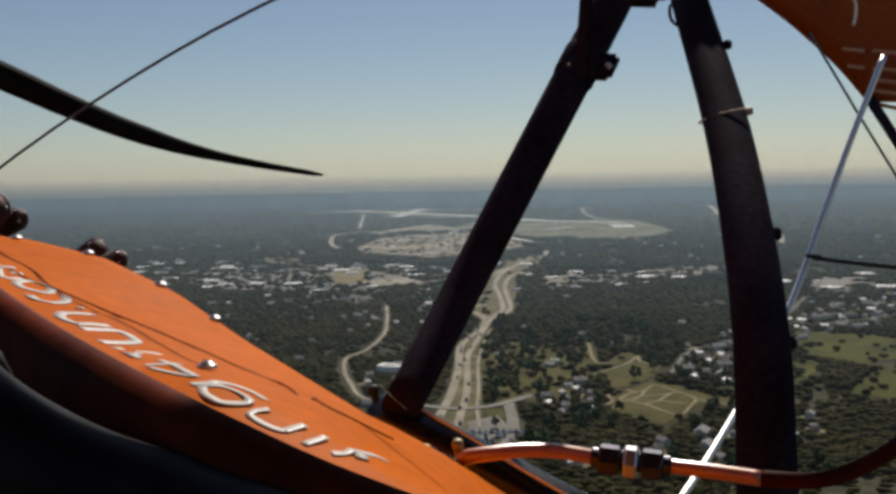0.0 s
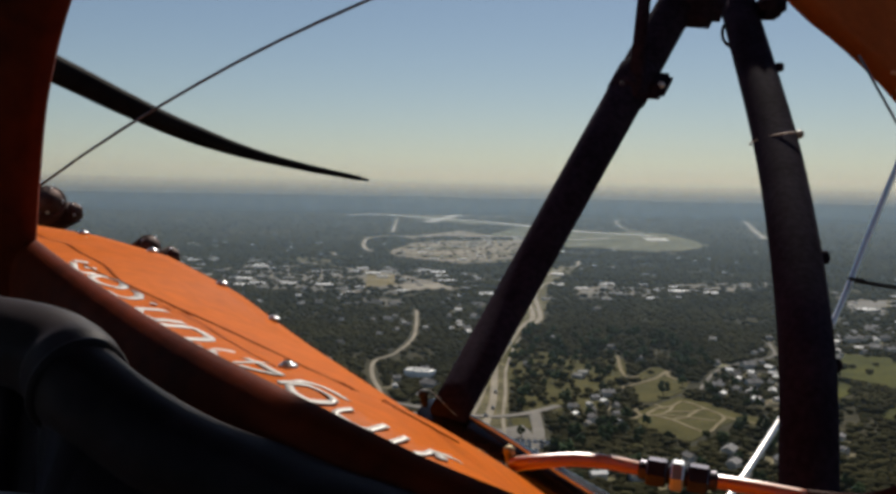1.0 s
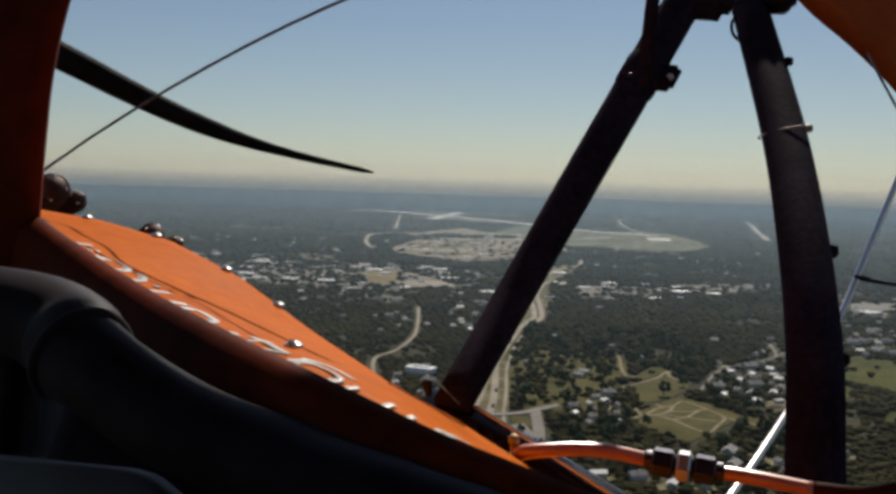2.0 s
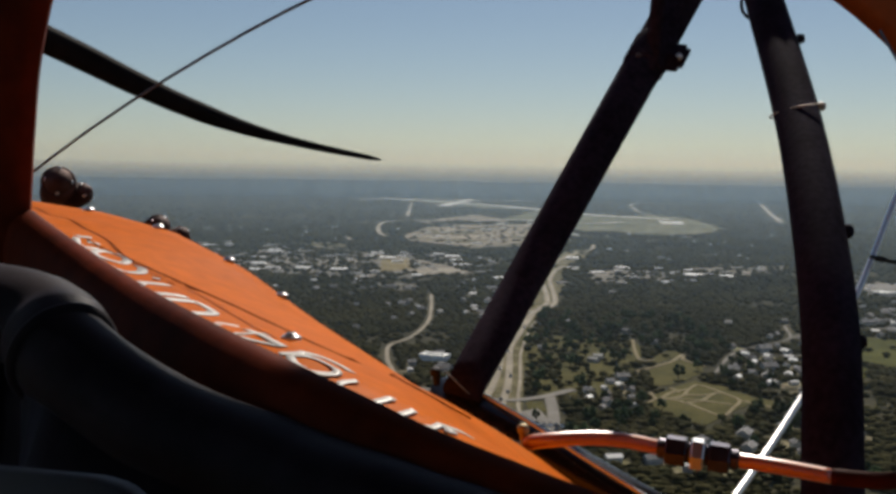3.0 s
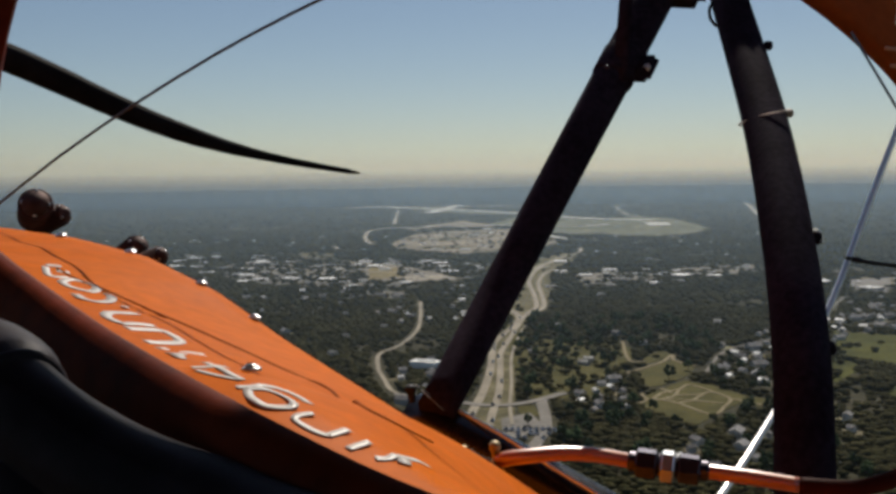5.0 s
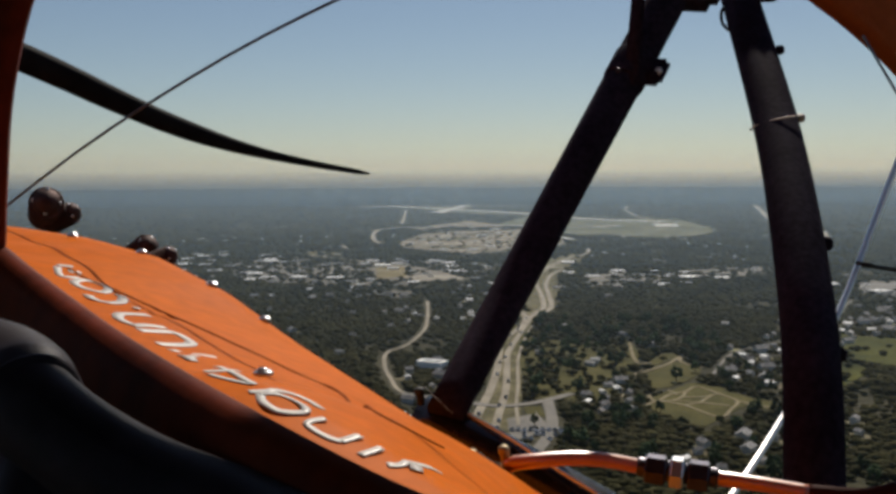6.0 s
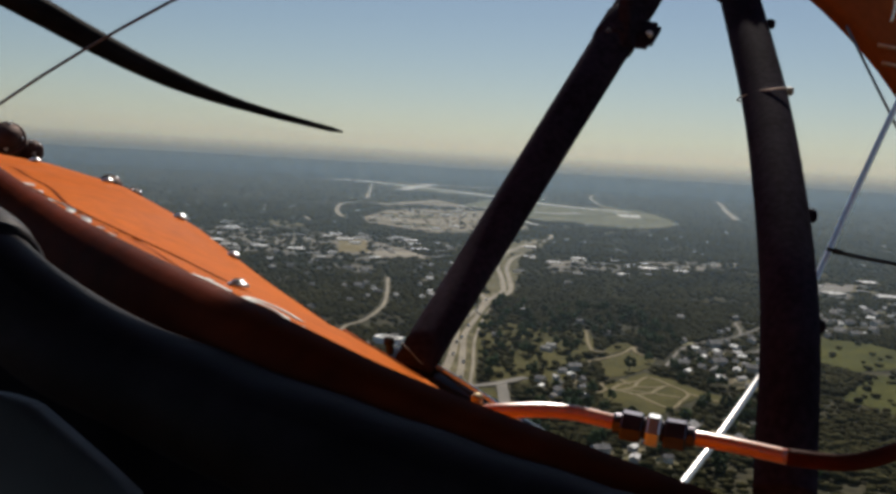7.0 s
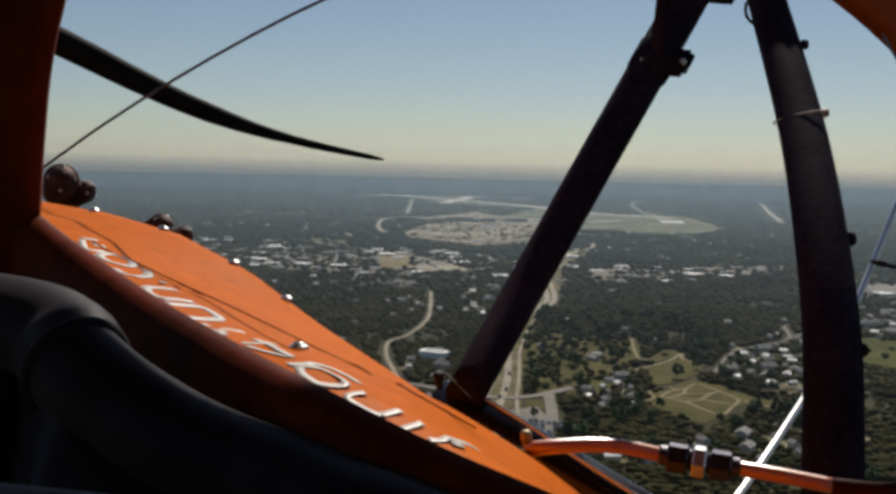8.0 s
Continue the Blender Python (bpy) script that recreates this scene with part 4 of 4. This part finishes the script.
rear_strut = strut("wing_strut", SR, 0.0245, "black tubular wing strut, bowed to fit the camera's view")


# the collar on the front strut, with its ear and bolt, and the flat plate above it
d = (Vector(SL[3]) - Vector(SL[2])).normalized()
c1 = Vector((0.1465, 1.188, 0.141))
bm = bmesh.new()
turned(bm, along(c1, c1 + d), [(-0.022, 0.0215), (-0.022, 0.0238), (-0.020, 0.0246), (0.017, 0.0250), (0.020, 0.0242), (0.020, 0.0215)], 28)
collar = part("collar", bm, BLACK, front_strut, "black clamped collar")
right = Vector((0.96, -0.24, -0.1)).normalized()
bm = bmesh.new()
ear = c1 + right * 0.028
m = Matrix.Translation(ear) @ Matrix((right, d, right.cross(d))).transposed().to_4x4()
box(bm, m, (0.028, 0.040, 0.018), 0.006)
part("clamp_ear", bm, BLACK, front_strut)
bm = bmesh.new()
turned(bm, along(ear + Vector((0.004, -0.008, 0)), ear + Vector((0.004, -0.1, 0))), [(0, 0.0045), (0.003, 0.0045), (0.0045, 0.003)], 6)
part("bolt", bm, STEEL, front_strut, "bright bolt head in the clamp")
bm = bmesh.new()
m = along((0.146, 1.160, 0.135), (0.164, 1.215, 0.29))
box(bm, m @ Matrix.Translation((0, 0, 0.11)), (0.016, 0.005, 0.25), 0.0015)
part("strap_plate", bm, BLACK, front_strut, "flat black steel strap")
for k in (0.012, -0.004):
    bm = bmesh.new()
    q = c1 + d * k + Vector((-0.010 + k, -0.026, 0))
    turned(bm, along(q, q + Vector((0, -1, 0))), [(-0.004, 0.0034), (0.001, 0.0034), (0.0024, 0.002)], 6)
    part("bolt", bm, GUNMETAL, front_strut)
# upper bracket where the struts meet the wing
top = c1 + d * 0.15
bm = bmesh.new()
m = Matrix.Translation(top + right * 0.02) @ Matrix((right, d, right.cross(d))).transposed().to_4x4()
box(bm, m, (0.075, 0.06, 0.045), 0.012)
part("bracket", bm, BLACK, front_strut, "black bracket at the strut head")
bm = bmesh.new()
ha, hb = Vector((0.214, 1.601, 0.362)), Vector((0.336, 1.466, 0.335))
box(bm, along(ha, hb) @ Matrix.Translation((0, 0, (hb - ha).length / 2)), (0.05, 0.035, (hb - ha).length + 0.08), 0.008)
part("strut_head", bm, BLACK, front_strut, "black fitting that joins the strut heads")
rt = Vector(SR[5])
bm = bmesh.new()
box(bm, Matrix.Translation(rt + Vector((0.035, 0.0, 0.028))), (0.035, 0.05, 0.032), 0.008)
part("bracket", bm, BLACK, rear_strut, "black bracket at the strut head")
# the foot of the front strut
foot = Vector((-0.052, 0.842, -0.174))
bm = bmesh.new()
q = Vector((-0.0701, 0.8874, -0.1773))
turned(bm, along(q - Vector((0, 0, 0.010)), q + Vector((-0.1, -0.1, 0.8))), [(0, 0.003), (0.004, 0.0036), (0.010, 0.0040), (0.010, 0.0050), (0.014, 0.0050), (0.016, 0.0032)], 10)
part("bolt", bm, RUBBER, front_strut, "dark bolt at the strut foot")
bm = bmesh.new()
sweep(bm, bezier([(-0.0670, 0.8859, -0.1708), (-0.0587, 0.8616, -0.1714), (-0.0516, 0.8521, -0.1757), (-0.0457, 0.8540, -0.1820), (-0.0403, 0.8645, -0.1896)], 5), ring(0.0004, 6))
part("safety_wire", bm, GREYWIRE, front_strut, "thin grey safety wire across the strut foot")
# the tube that runs back from the foot
LT = [(-0.0702, 0.9109, -0.2065), (-0.0499, 0.8988, -0.2127), (0.0207, 0.8663, -0.2415), (0.0901, 0.8360, -0.2720), (0.1718, 0.7952, -0.3058)]
drag = part("drag_tube", tube([Vector(q) for q in LT], 0.0235, 32), TUBEBLACK, plane, "glossy black tube below the strut foot")
bm = bmesh.new()
q = Vector((-0.0407, 0.8856, -0.1948))
turned(bm, along(q - Vector((0.006, -0.004, -0.003)), q + Vector((0.06, -0.03, -0.03))), [(0, 0.001), (0.001, 0.0028), (0.012, 0.0028), (0.013, 0.001)], 10)
part("ferrule", bm, STEEL, drag, "small bright ferrule on the wire")
part("steel_rod", tube(bezier([(-0.036, 0.894, -0.1925), (0.010, 0.861, -0.2105), (0.052, 0.830, -0.2295), (0.097, 0.800, -0.2490), (0.145, 0.768, -0.2705)], 6), 0.0017, 12), RODWHITE, plane, "bright polished steel rod above the black tube")

# bolts and the tie on the bowed strut
for q, big in (((0.3504, 1.3162, 0.1782), 1.0), ((0.3336, 1.1573, 0.0824), 0.8), ((0.3101, 0.9723, -0.0474), 1.1), ((0.2964, 0.8827, -0.1383), 1.0)):
    q = Vector(q)
    bm = bmesh.new()
    o = Vector((1, -0.15, 0.05)).normalized()
    turned(bm, along(q - o * 0.016, q + o), [(0, 0.004), (0.012, 0.004), (0.012, 0.0062 * big), (0.018, 0.0062 * big), (0.021, 0.004 * big)], 8)
    part("bolt", bm, BLACK if big != 0.8 else TIE, rear_strut)
bm = bmesh.new()
c = Vector((0.3049, 1.1524, 0.0765))
loop = [c + Vector((0.0262 * math.cos(a), 0.041 * math.sin(a), 0.0048 * math.cos(a) - 0.004 * math.sin(a))) for a in np.linspace(0, 2 * math.pi, 41)]
sweep(bm, loop, ring(0.0009, 8))
part("zip_tie", bm, TIE, rear_strut, "beige zip tie round the strut")
bm = bmesh.new()
loop = bezier([(0.2990, 1.3957, 0.2497), (0.2880, 1.3756, 0.2366), (0.2880, 1.3655, 0.2195), (0.2970, 1.3555, 0.2084), (0.3051, 1.3555, 0.2094)], 6)
sweep(bm, loop, ring(0.0022, 8), (0.1, 1, 0.1))
part("cable_loop", bm, RUBBER, rear_strut, "thin black cable loop")

# bracing wires
WL = bezier([(-0.6422, 1.0703, -0.0853), (-0.4413, 1.0086, 0.0423), (-0.2610, 0.9492, 0.1334), (-0.1002, 0.8903, 0.1938), (0.0417, 0.8347, 0.2401), (0.17, 0.78, 0.275)], 4)
part("bracing_wire", tube(WL, 0.0015, 10), DULL, plane, "grey stranded bracing wire")
WR = bezier([(0.17, 1.08, -0.455), (0.2555, 1.25, -0.425), (0.3654, 1.45, -0.3818), (0.4709, 1.60, -0.2987), (0.5591, 1.70, -0.187), (0.6296, 1.77, -0.0589), (0.6972, 1.82, 0.0788), (0.7678, 1.86, 0.2232)], 8)
part("streamline_wire", tube(WR, 0.0054, 18), BRIGHT, plane, "polished steel streamlined bracing wire")
bm = bmesh.new()
sweep(bm, bezier([(0.5818, 1.7124, -0.1258), (0.6210, 1.7152, -0.1342), (0.7050, 1.7194, -0.1454), (0.8730, 1.7320, -0.1678)], 8), ring(0.0036, 10))
lead = part("aerial_lead", bm, RUBBER, plane, "thin black lead tied to the bracing wire")
bm = bmesh.new()
turned(bm, along((0.5902, 1.7131, -0.1279), (0.6308, 1.7152, -0.1356)), [(0, 0.003), (0.002, 0.005), (0.016, 0.005), (0.018, 0.003)], 10)
part("clip", bm, RUBBER, lead)
part("outer_wire", tube([Vector((0.7525, 2.2190, 0.3176)), Vector((0.8331, 2.1189, 0.1135)), Vector((0.9410, 1.9850, -0.1530))], 0.0028, 10), GREYWIRE, plane, "grey outer bracing wire")
part("interplane_strut", tube([Vector((0.8929, 2.2515, 0.1785)), Vector((1.0060, 2.2320, -0.0100)), Vector((1.1620, 2.2060, -0.2570))], 0.018, 16, 0.6), BLACK, plane, "dark streamlined outer strut")

# the wing above
def wing():
    bm = bmesh.new()
    edge = bezier([(0.4730, 2.2710, 0.5620), (0.5653, 2.2632, 0.4814), (0.6459, 2.2606, 0.4034), (0.7135, 2.2593, 0.3501), (0.7837, 2.2580, 0.2877), (0.8357, 2.2567, 0.2344), (0.8734, 2.2554, 0.1889), (0.8903, 2.2541, 0.1681)], 5)
    rows = []
    for i, q in enumerate(edge):
        row = []
        for k in range(15):
            u = k / 14
            sag = 0.006 * math.cos(u * 44) * min(1, u * 8)
            row.append(bm.verts.new(q + Vector((0.95, 0.35, 0.30 - 0.32 * i / len(edge))).normalized() * (u * 1.4) + Vector((0, 0, sag + 0.03 * math.sin(u * 3)))))
        rows.append(row)
    for a, b in zip(rows, rows[1:]):
        for j in range(14):
            bm.faces.new((a[j], a[j + 1], b[j + 1], b[j]))
    ext = bmesh.ops.extrude_face_region(bm, geom=bm.faces[:])
    bmesh.ops.translate(bm, verts=[v for v in ext["geom"] if isinstance(v, bmesh.types.BMVert)], vec=(0.05, 0.10, 0.06))
    return bm


wing_ob = part("wing", wing(), FABRIC, plane, "orange fabric-covered wing underside")
for line in [[(0.8347, 2.2522, 0.2859), (0.8603, 2.2579, 0.2835), (0.8871, 2.2663, 0.2815)], [(0.8464, 2.2502, 0.2482), (0.8657, 2.2559, 0.2458), (0.8863, 2.2641, 0.2438)], [(0.9020, 2.2536, 0.2807), (0.9517, 2.2598, 0.2752), (1.0026, 2.2687, 0.2700)], [(0.9012, 2.2515, 0.2431), (0.9509, 2.2576, 0.2370), (1.0017, 2.2664, 0.2311)], [(0.9007, 2.2499, 0.2170), (0.9502, 2.2562, 0.2114), (1.0012, 2.2650, 0.2061)], [(0.9002, 2.2485, 0.1932), (0.9497, 2.2548, 0.1863), (1.0007, 2.2635, 0.1797)], [(0.9071, 2.2471, 0.1643), (0.9528, 2.2529, 0.1543), (0.9999, 2.2614, 0.1444)]]:
    bm = bmesh.new()
    sweep(bm, [Vector(q) for q in line], ring(0.0044, 8, 0.6), (0, 1, 0.2))
    part("rib_tape", bm, RIB_HIGHLIGHT, wing_ob, "pale strip standing in for a highlight on the wing's ribs")
bm = bmesh.new()
sweep(bm, bezier([(0.8402, 2.2406, 0.3998), (0.8571, 2.2429, 0.3874), (0.8610, 2.2468, 0.3622), (0.8575, 2.2503, 0.3358)], 5), ring(0.004, 8, 0.6), (0, 1, 0.2))
part("drain_strip", bm, BRIGHT, wing_ob, "short bright strip standing in for a sun glint under the wing")

# the fuel line
HP = [(0.0096, 0.6898, -0.1849), (0.0154, 0.6866, -0.1823), (0.0290, 0.6860, -0.1804), (0.0535, 0.6900, -0.1795), (0.0775, 0.6934, -0.1815), (0.1043, 0.6965, -0.1870)]
fuel = part("fuel_line", tube(bezier(HP, 8), 0.0053, 18), HOSE, plane, "glossy orange fuel hose with dark couplings")
HP2 = [(0.1445, 0.6871, -0.1899), (0.175, 0.6762, -0.191), (0.2099, 0.6674, -0.1943)]
part("hose_end", tube(bezier(HP2, 8), 0.0053, 18), HOSE, fuel)
part("hose_sleeve", tube(bezier([(0.2099, 0.6674, -0.1943), (0.2437, 0.6587, -0.1932), (0.2731, 0.6609, -0.1856), (0.3015, 0.6663, -0.1714), (0.332, 0.6718, -0.1474)], 8), 0.0056, 18), HOSE_SHADED, fuel, "right end of the orange hose with shade put into its colour")
ca, cb = Vector((0.0998, 0.6961, -0.1864)), Vector((0.1511, 0.6849, -0.1901))
for lo, hi, rad, n, material, label in ((0.0000, 0.0065, 0.0071, 20, GUNMETAL, ""), (0.0054, 0.0200, 0.0106, 6, GUNMETAL, "dark hexagonal hose nut"), (0.0200, 0.0227, 0.0078, 20, GUNMETAL, ""), (0.0227, 0.0319, 0.0113, 6, STEEL, "bright hexagonal union"), (0.0319, 0.0346, 0.0078, 20, GUNMETAL, ""), (0.0346, 0.0491, 0.0106, 6, GUNMETAL, "dark hexagonal hose nut"), (0.0486, 0.0551, 0.0071, 20, GUNMETAL, "")):
    bm = bmesh.new()
    ch = 0.0012
    turned(bm, along(ca, cb), [(lo, rad - ch), (lo + ch, rad), (hi - ch, rad), (hi, rad - ch)], n)
    part("nut" if n == 6 else "ferrule", bm, material, fuel, label, smooth=False)
# the brass clip that holds it, on the cowling edge
bm = bmesh.new()
turned(bm, along((0.0091, 0.6937, -0.1952), (0.0050, 0.6902, -0.1618)), [(0, 0.0042), (0.010, 0.0042), (0.010, 0.0032), (0.018, 0.0032), (0.018, 0.0042), (0.022, 0.0042), (0.024, 0.0024)], 10)
part("brass_fitting", bm, BRASS, fuel, "small tarnished brass elbow fitting")
bm = bmesh.new()
sweep(bm, bezier([(-0.0119, 0.7237, -0.1857), (-0.0076, 0.7176, -0.1878), (-0.0025, 0.7116, -0.1886), (0.0008, 0.7087, -0.1893), (0.0052, 0.7058, -0.1900)], 6), ring(0.0008, 8))
part("lanyard", bm, RUBBER, plane, "short black lanyard on the cowling edge")
bm = bmesh.new()
bmesh.ops.create_uvsphere(bm, u_segments=16, v_segments=10, radius=1.0, matrix=Matrix.Translation((-0.0182, 0.7275, -0.1856)) @ Matrix.Diagonal((0.0045, 0.0036, 0.0016, 1)))
part("grommet", bm, BRASS, plane, "small tan oval grommet on the cowling edge")

# the engine parts that show past the cowling
def cylinder_head(c, size, tilt):
    m = Matrix.Translation(c) @ Euler(tilt).to_matrix().to_4x4()
    bm = bmesh.new()
    prof = []
    for k in range(9):
        h = -0.5 + k / 8
        prof += [(h * size, 0.24 * size), (h * size + 0.012 * size, 0.42 * size), (h * size + 0.04 * size, 0.40 * size), (h * size + 0.055 * size, 0.24 * size)]
    turned(bm, m, prof, 20)
    head = part("engine_cylinder", bm, CERAM, plane, "dark finned engine cylinder beyond the cowling", False)
    bm = bmesh.new()
    turned(bm, m @ Matrix.Translation((0, 0, 0.55 * size)), [(0, 0.33 * size), (0.12 * size, 0.33 * size), (0.2 * size, 0.2 * size), (0.3 * size, 0.08 * size)], 14)
    part("cap", bm, CERAM, head)
    for k in range(4):
        a = k * math.pi / 2 + 0.4
        bm = bmesh.new()
        turned(bm, m @ Matrix.Translation((0.3 * size * math.cos(a), 0.3 * size * math.sin(a), 0.58 * size)), [(0, 0.05 * size), (0.1 * size, 0.05 * size)], 6)
        part("stud", bm, STEEL, head)


cylinder_head(Vector((-0.828, 1.75, -0.034)), 0.072, (1.2, 0.5, 0.3))
cylinder_head(Vector((-0.806, 1.76, -0.052)), 0.050, (0.3, 1.1, 0.2))
cylinder_head(Vector((-0.565, 1.515, -0.092)), 0.046, (1.0, 0.9, 0.3))
cylinder_head(Vector((-0.520, 1.475, -0.102)), 0.036, (0.4, 1.2, 0.1))

# the propeller, at rest
PS = 1.72
hub = at(PS - 0.06, 0, -0.14)
bm = bmesh.new()
turned(bm, along(hub - NOSE * 0.30, hub + NOSE), [(0, 0.13), (0.20, 0.13), (0.24, 0.11), (0.36, 0.10), (0.44, 0.08), (0.50, 0.045), (0.53, 0.01)], 28)
prop = part("propeller", bm, ORANGE, plane, "two-bladed propeller with an orange spinner at rest")
for sgn in (1, -1):
    pts = [(0.05, -0.06), (0.16, 0.16), (0.30, 0.25), (0.41, 0.252), (0.512, 0.226), (0.602, 0.192), (0.689, 0.156), (0.793, 0.117), (0.917, 0.081), (1.054, 0.054), (1.224, 0.029)]
    line = bezier([at(PS, sgn * r, -0.14 + sgn * (z + 0.14)) for r, z in pts], 6)
    n = len(line)
    bm = bmesh.new()
    wide = [0.55 + 0.45 * math.sin(math.pi * min(1, 0.15 + i / n)) if i < n - 1 else 0.25 for i in range(n)]
    wide = [w * min(1.0, 0.36 + (n - 1 - i) / (n * 0.4)) for i, w in enumerate(wide)]
    prof = [(-0.010, -0.023), (-0.004, -0.024), (0.006, -0.010), (0.009, 0.007), (0.004, 0.023), (-0.004, 0.022), (-0.006, 0.0)]
    sweep(bm, line, prof, (0, 0, 1), wide)
    blade = part("blade", bm, PROP, prop, "black propeller blade bent to fit the camera's view")

# the windscreen frame: a pillar and the rail along the cockpit edge
PIL = bezier([(-0.262, 0.506, -0.070), (-0.2545, 0.505, -0.032), (-0.2478, 0.4985, 0.0134), (-0.2400, 0.4935, 0.0608), (-0.2280, 0.4960, 0.1104), (-0.2110, 0.5112, 0.1636), (-0.18, 0.53, 0.25)], 6)
bm = bmesh.new()
sweep(bm, PIL, [(0.12, -0.014), (0.085, -0.022), (0.03, -0.016), (0.004, -0.008), (0.0, 0.0), (0.004, 0.006), (0.05, 0.008), (0.12, 0.0)], (0.3, 0.95, 0))
part("windscreen_pillar", bm, SHADED_ORANGE, plane, "orange windscreen pillar with shade put into its colour")
RAIL = bezier([(-0.44, 0.69, 0.012), (-0.3185, 0.5687, -0.0024), (-0.2283, 0.4756, -0.0271), (-0.1592, 0.3980, -0.0424), (-0.1085, 0.3390, -0.0499), (-0.0718, 0.2992, -0.0550), (-0.0440, 0.2751, -0.0604), (-0.0208, 0.2598, -0.0661), (0.0, 0.2465, -0.0700), (0.0187, 0.2342, -0.0730), (0.06, 0.212, -0.080), (0.12, 0.19, -0.092)], 6)
bm = bmesh.new()
sweep(bm, RAIL, [(-0.002, 0.0), (0.003, -0.002), (0.008, -0.008), (0.010, -0.02), (0.010, -0.075), (-0.010, -0.075), (-0.012, -0.02), (-0.007, -0.003)])
part("cockpit_rail", bm, SHADED_ORANGE, plane, "orange cockpit edge rail with shade put into its colour")
# the padded coaming
COAM = bezier([(-0.3000, 0.3720, -0.0490), (-0.2150, 0.3450, -0.0480), (-0.1720, 0.3330, -0.0500), (-0.1530, 0.3230, -0.0545), (-0.1384, 0.3030, -0.0594), (-0.1059, 0.2898, -0.0747), (-0.0696, 0.2752, -0.0832), (-0.0411, 0.2552, -0.0864), (-0.0168, 0.2414, -0.0892), (0.0050, 0.2290, -0.0920), (0.0247, 0.2175, -0.0938), (0.0422, 0.2065, -0.0953), (0.0900, 0.1800, -0.1040), (0.1500, 0.1600, -0.1200)], 6)
bm = bmesh.new()
size = [1.10 if i < 22 else 1.0 + 0.012 * math.sin(i * 0.9) for i in range(len(COAM))]
sweep(bm, COAM, ring(0.0160, 28), (0, 0, 1), size)
coaming = part("coaming", bm, VINYL, plane, "black padded vinyl cockpit coaming")
bm = bmesh.new()
k = 23
sweep(bm, [COAM[k] + (COAM[k + 1] - COAM[k]) * u for u in (-0.3, 0.0, 0.3)], ring(0.0163, 28), (0, 0, 1), [1.12, 1.12, 1.02])
part("seam", bm, VINYL, coaming, "stitched fold in the padding")
# the panel under the coaming
bm = bmesh.new()
low = [q + Vector((0, -0.004, -0.006)) for q in COAM]
sweep(bm, low, [(-0.010, 0.0), (0.010, 0.0), (0.014, -0.20), (-0.014, -0.20)])
part("side_panel", bm, VINYL, plane, "black trimmed panel under the coaming")
bm = bmesh.new()
face = bm.faces.new([bm.verts.new(q) for q in ((-0.150, 0.215, -0.0655), (-0.087, 0.200, -0.0640), (-0.081, 0.199, -0.0652), (-0.066, 0.195, -0.0745), (-0.059, 0.194, -0.0800), (-0.058, 0.193, -0.105), (-0.150, 0.213, -0.105))])
ext = bmesh.ops.extrude_face_region(bm, geom=[face])
bmesh.ops.translate(bm, verts=[v for v in ext["geom"] if isinstance(v, bmesh.types.BMVert)], vec=(0.002, 0.006, 0.0))
bmesh.ops.bevel(bm, geom=bm.edges[:], offset=0.0008, segments=2, affect="EDGES")
part("map_case", bm, GREY, plane, "dark grey flat case below the coaming")

# unseen roof over the cockpit and wall behind the seat, added to block light
def slab(name, s0, s1, r0, r1, z, thick, material, label, curve=0.0):
    bm = bmesh.new()
    rows = []
    for k in range(9):
        s = s0 + (s1 - s0) * k / 8
        lift = curve * math.sin(math.pi * k / 8)
        rows.append([at(s, r0, z + lift), at(s, r1, z + lift), at(s, r1, z + thick + lift), at(s, r0, z + thick + lift)])
    rows = [[bm.verts.new(q) for q in row] for row in rows]
    for a, b in zip(rows, rows[1:]):
        for j in range(4):
            bm.faces.new((a[j], a[(j + 1) % 4], b[(j + 1) % 4], b[j]))
    bm.faces.new(rows[0]), bm.faces.new(rows[-1])
    part(name, bm, material, plane, label)


bm = bmesh.new()
box(bm, Matrix.Translation((-0.25, 0.04, 0.47)), (1.9, 1.60, 0.06), 0.025)
centre = part("centre_section", bm, FABRIC, plane, "unseen orange roof slab added to shade the cockpit")
bm = bmesh.new()
box(bm, Matrix.Translation((-0.25, 0.04, 0.432)), (1.84, 1.54, 0.008), 0.003)
part("headliner", bm, VINYL, centre, "unseen black lining added to stop orange reflections")
bm = bmesh.new()
box(bm, Matrix.Translation((0.52, 1.15, 0.47)), (0.50, 0.40, 0.05), 0.02)
part("wing_root", bm, FABRIC, centre, "unseen orange slab added to shade the right end of the hose")
slab("bulkhead", -0.62, -0.58, -0.45, 0.45, -0.9, 1.1, VINYL, "unseen black wall behind the seat, added to block light")
slab("cockpit_floor", -0.60, 1.30, -0.41, 0.41, -0.80, 0.03, VINYL, "black cockpit floor")
slab("fuselage_side", -0.60, 1.30, 0.41, 0.43, -0.80, 0.32, ORANGE, "orange lower fuselage side panel")
slab("fuselage_side", -0.60, 1.30, -0.43, -0.41, -0.80, 0.32, ORANGE, "orange lower fuselage side panel")
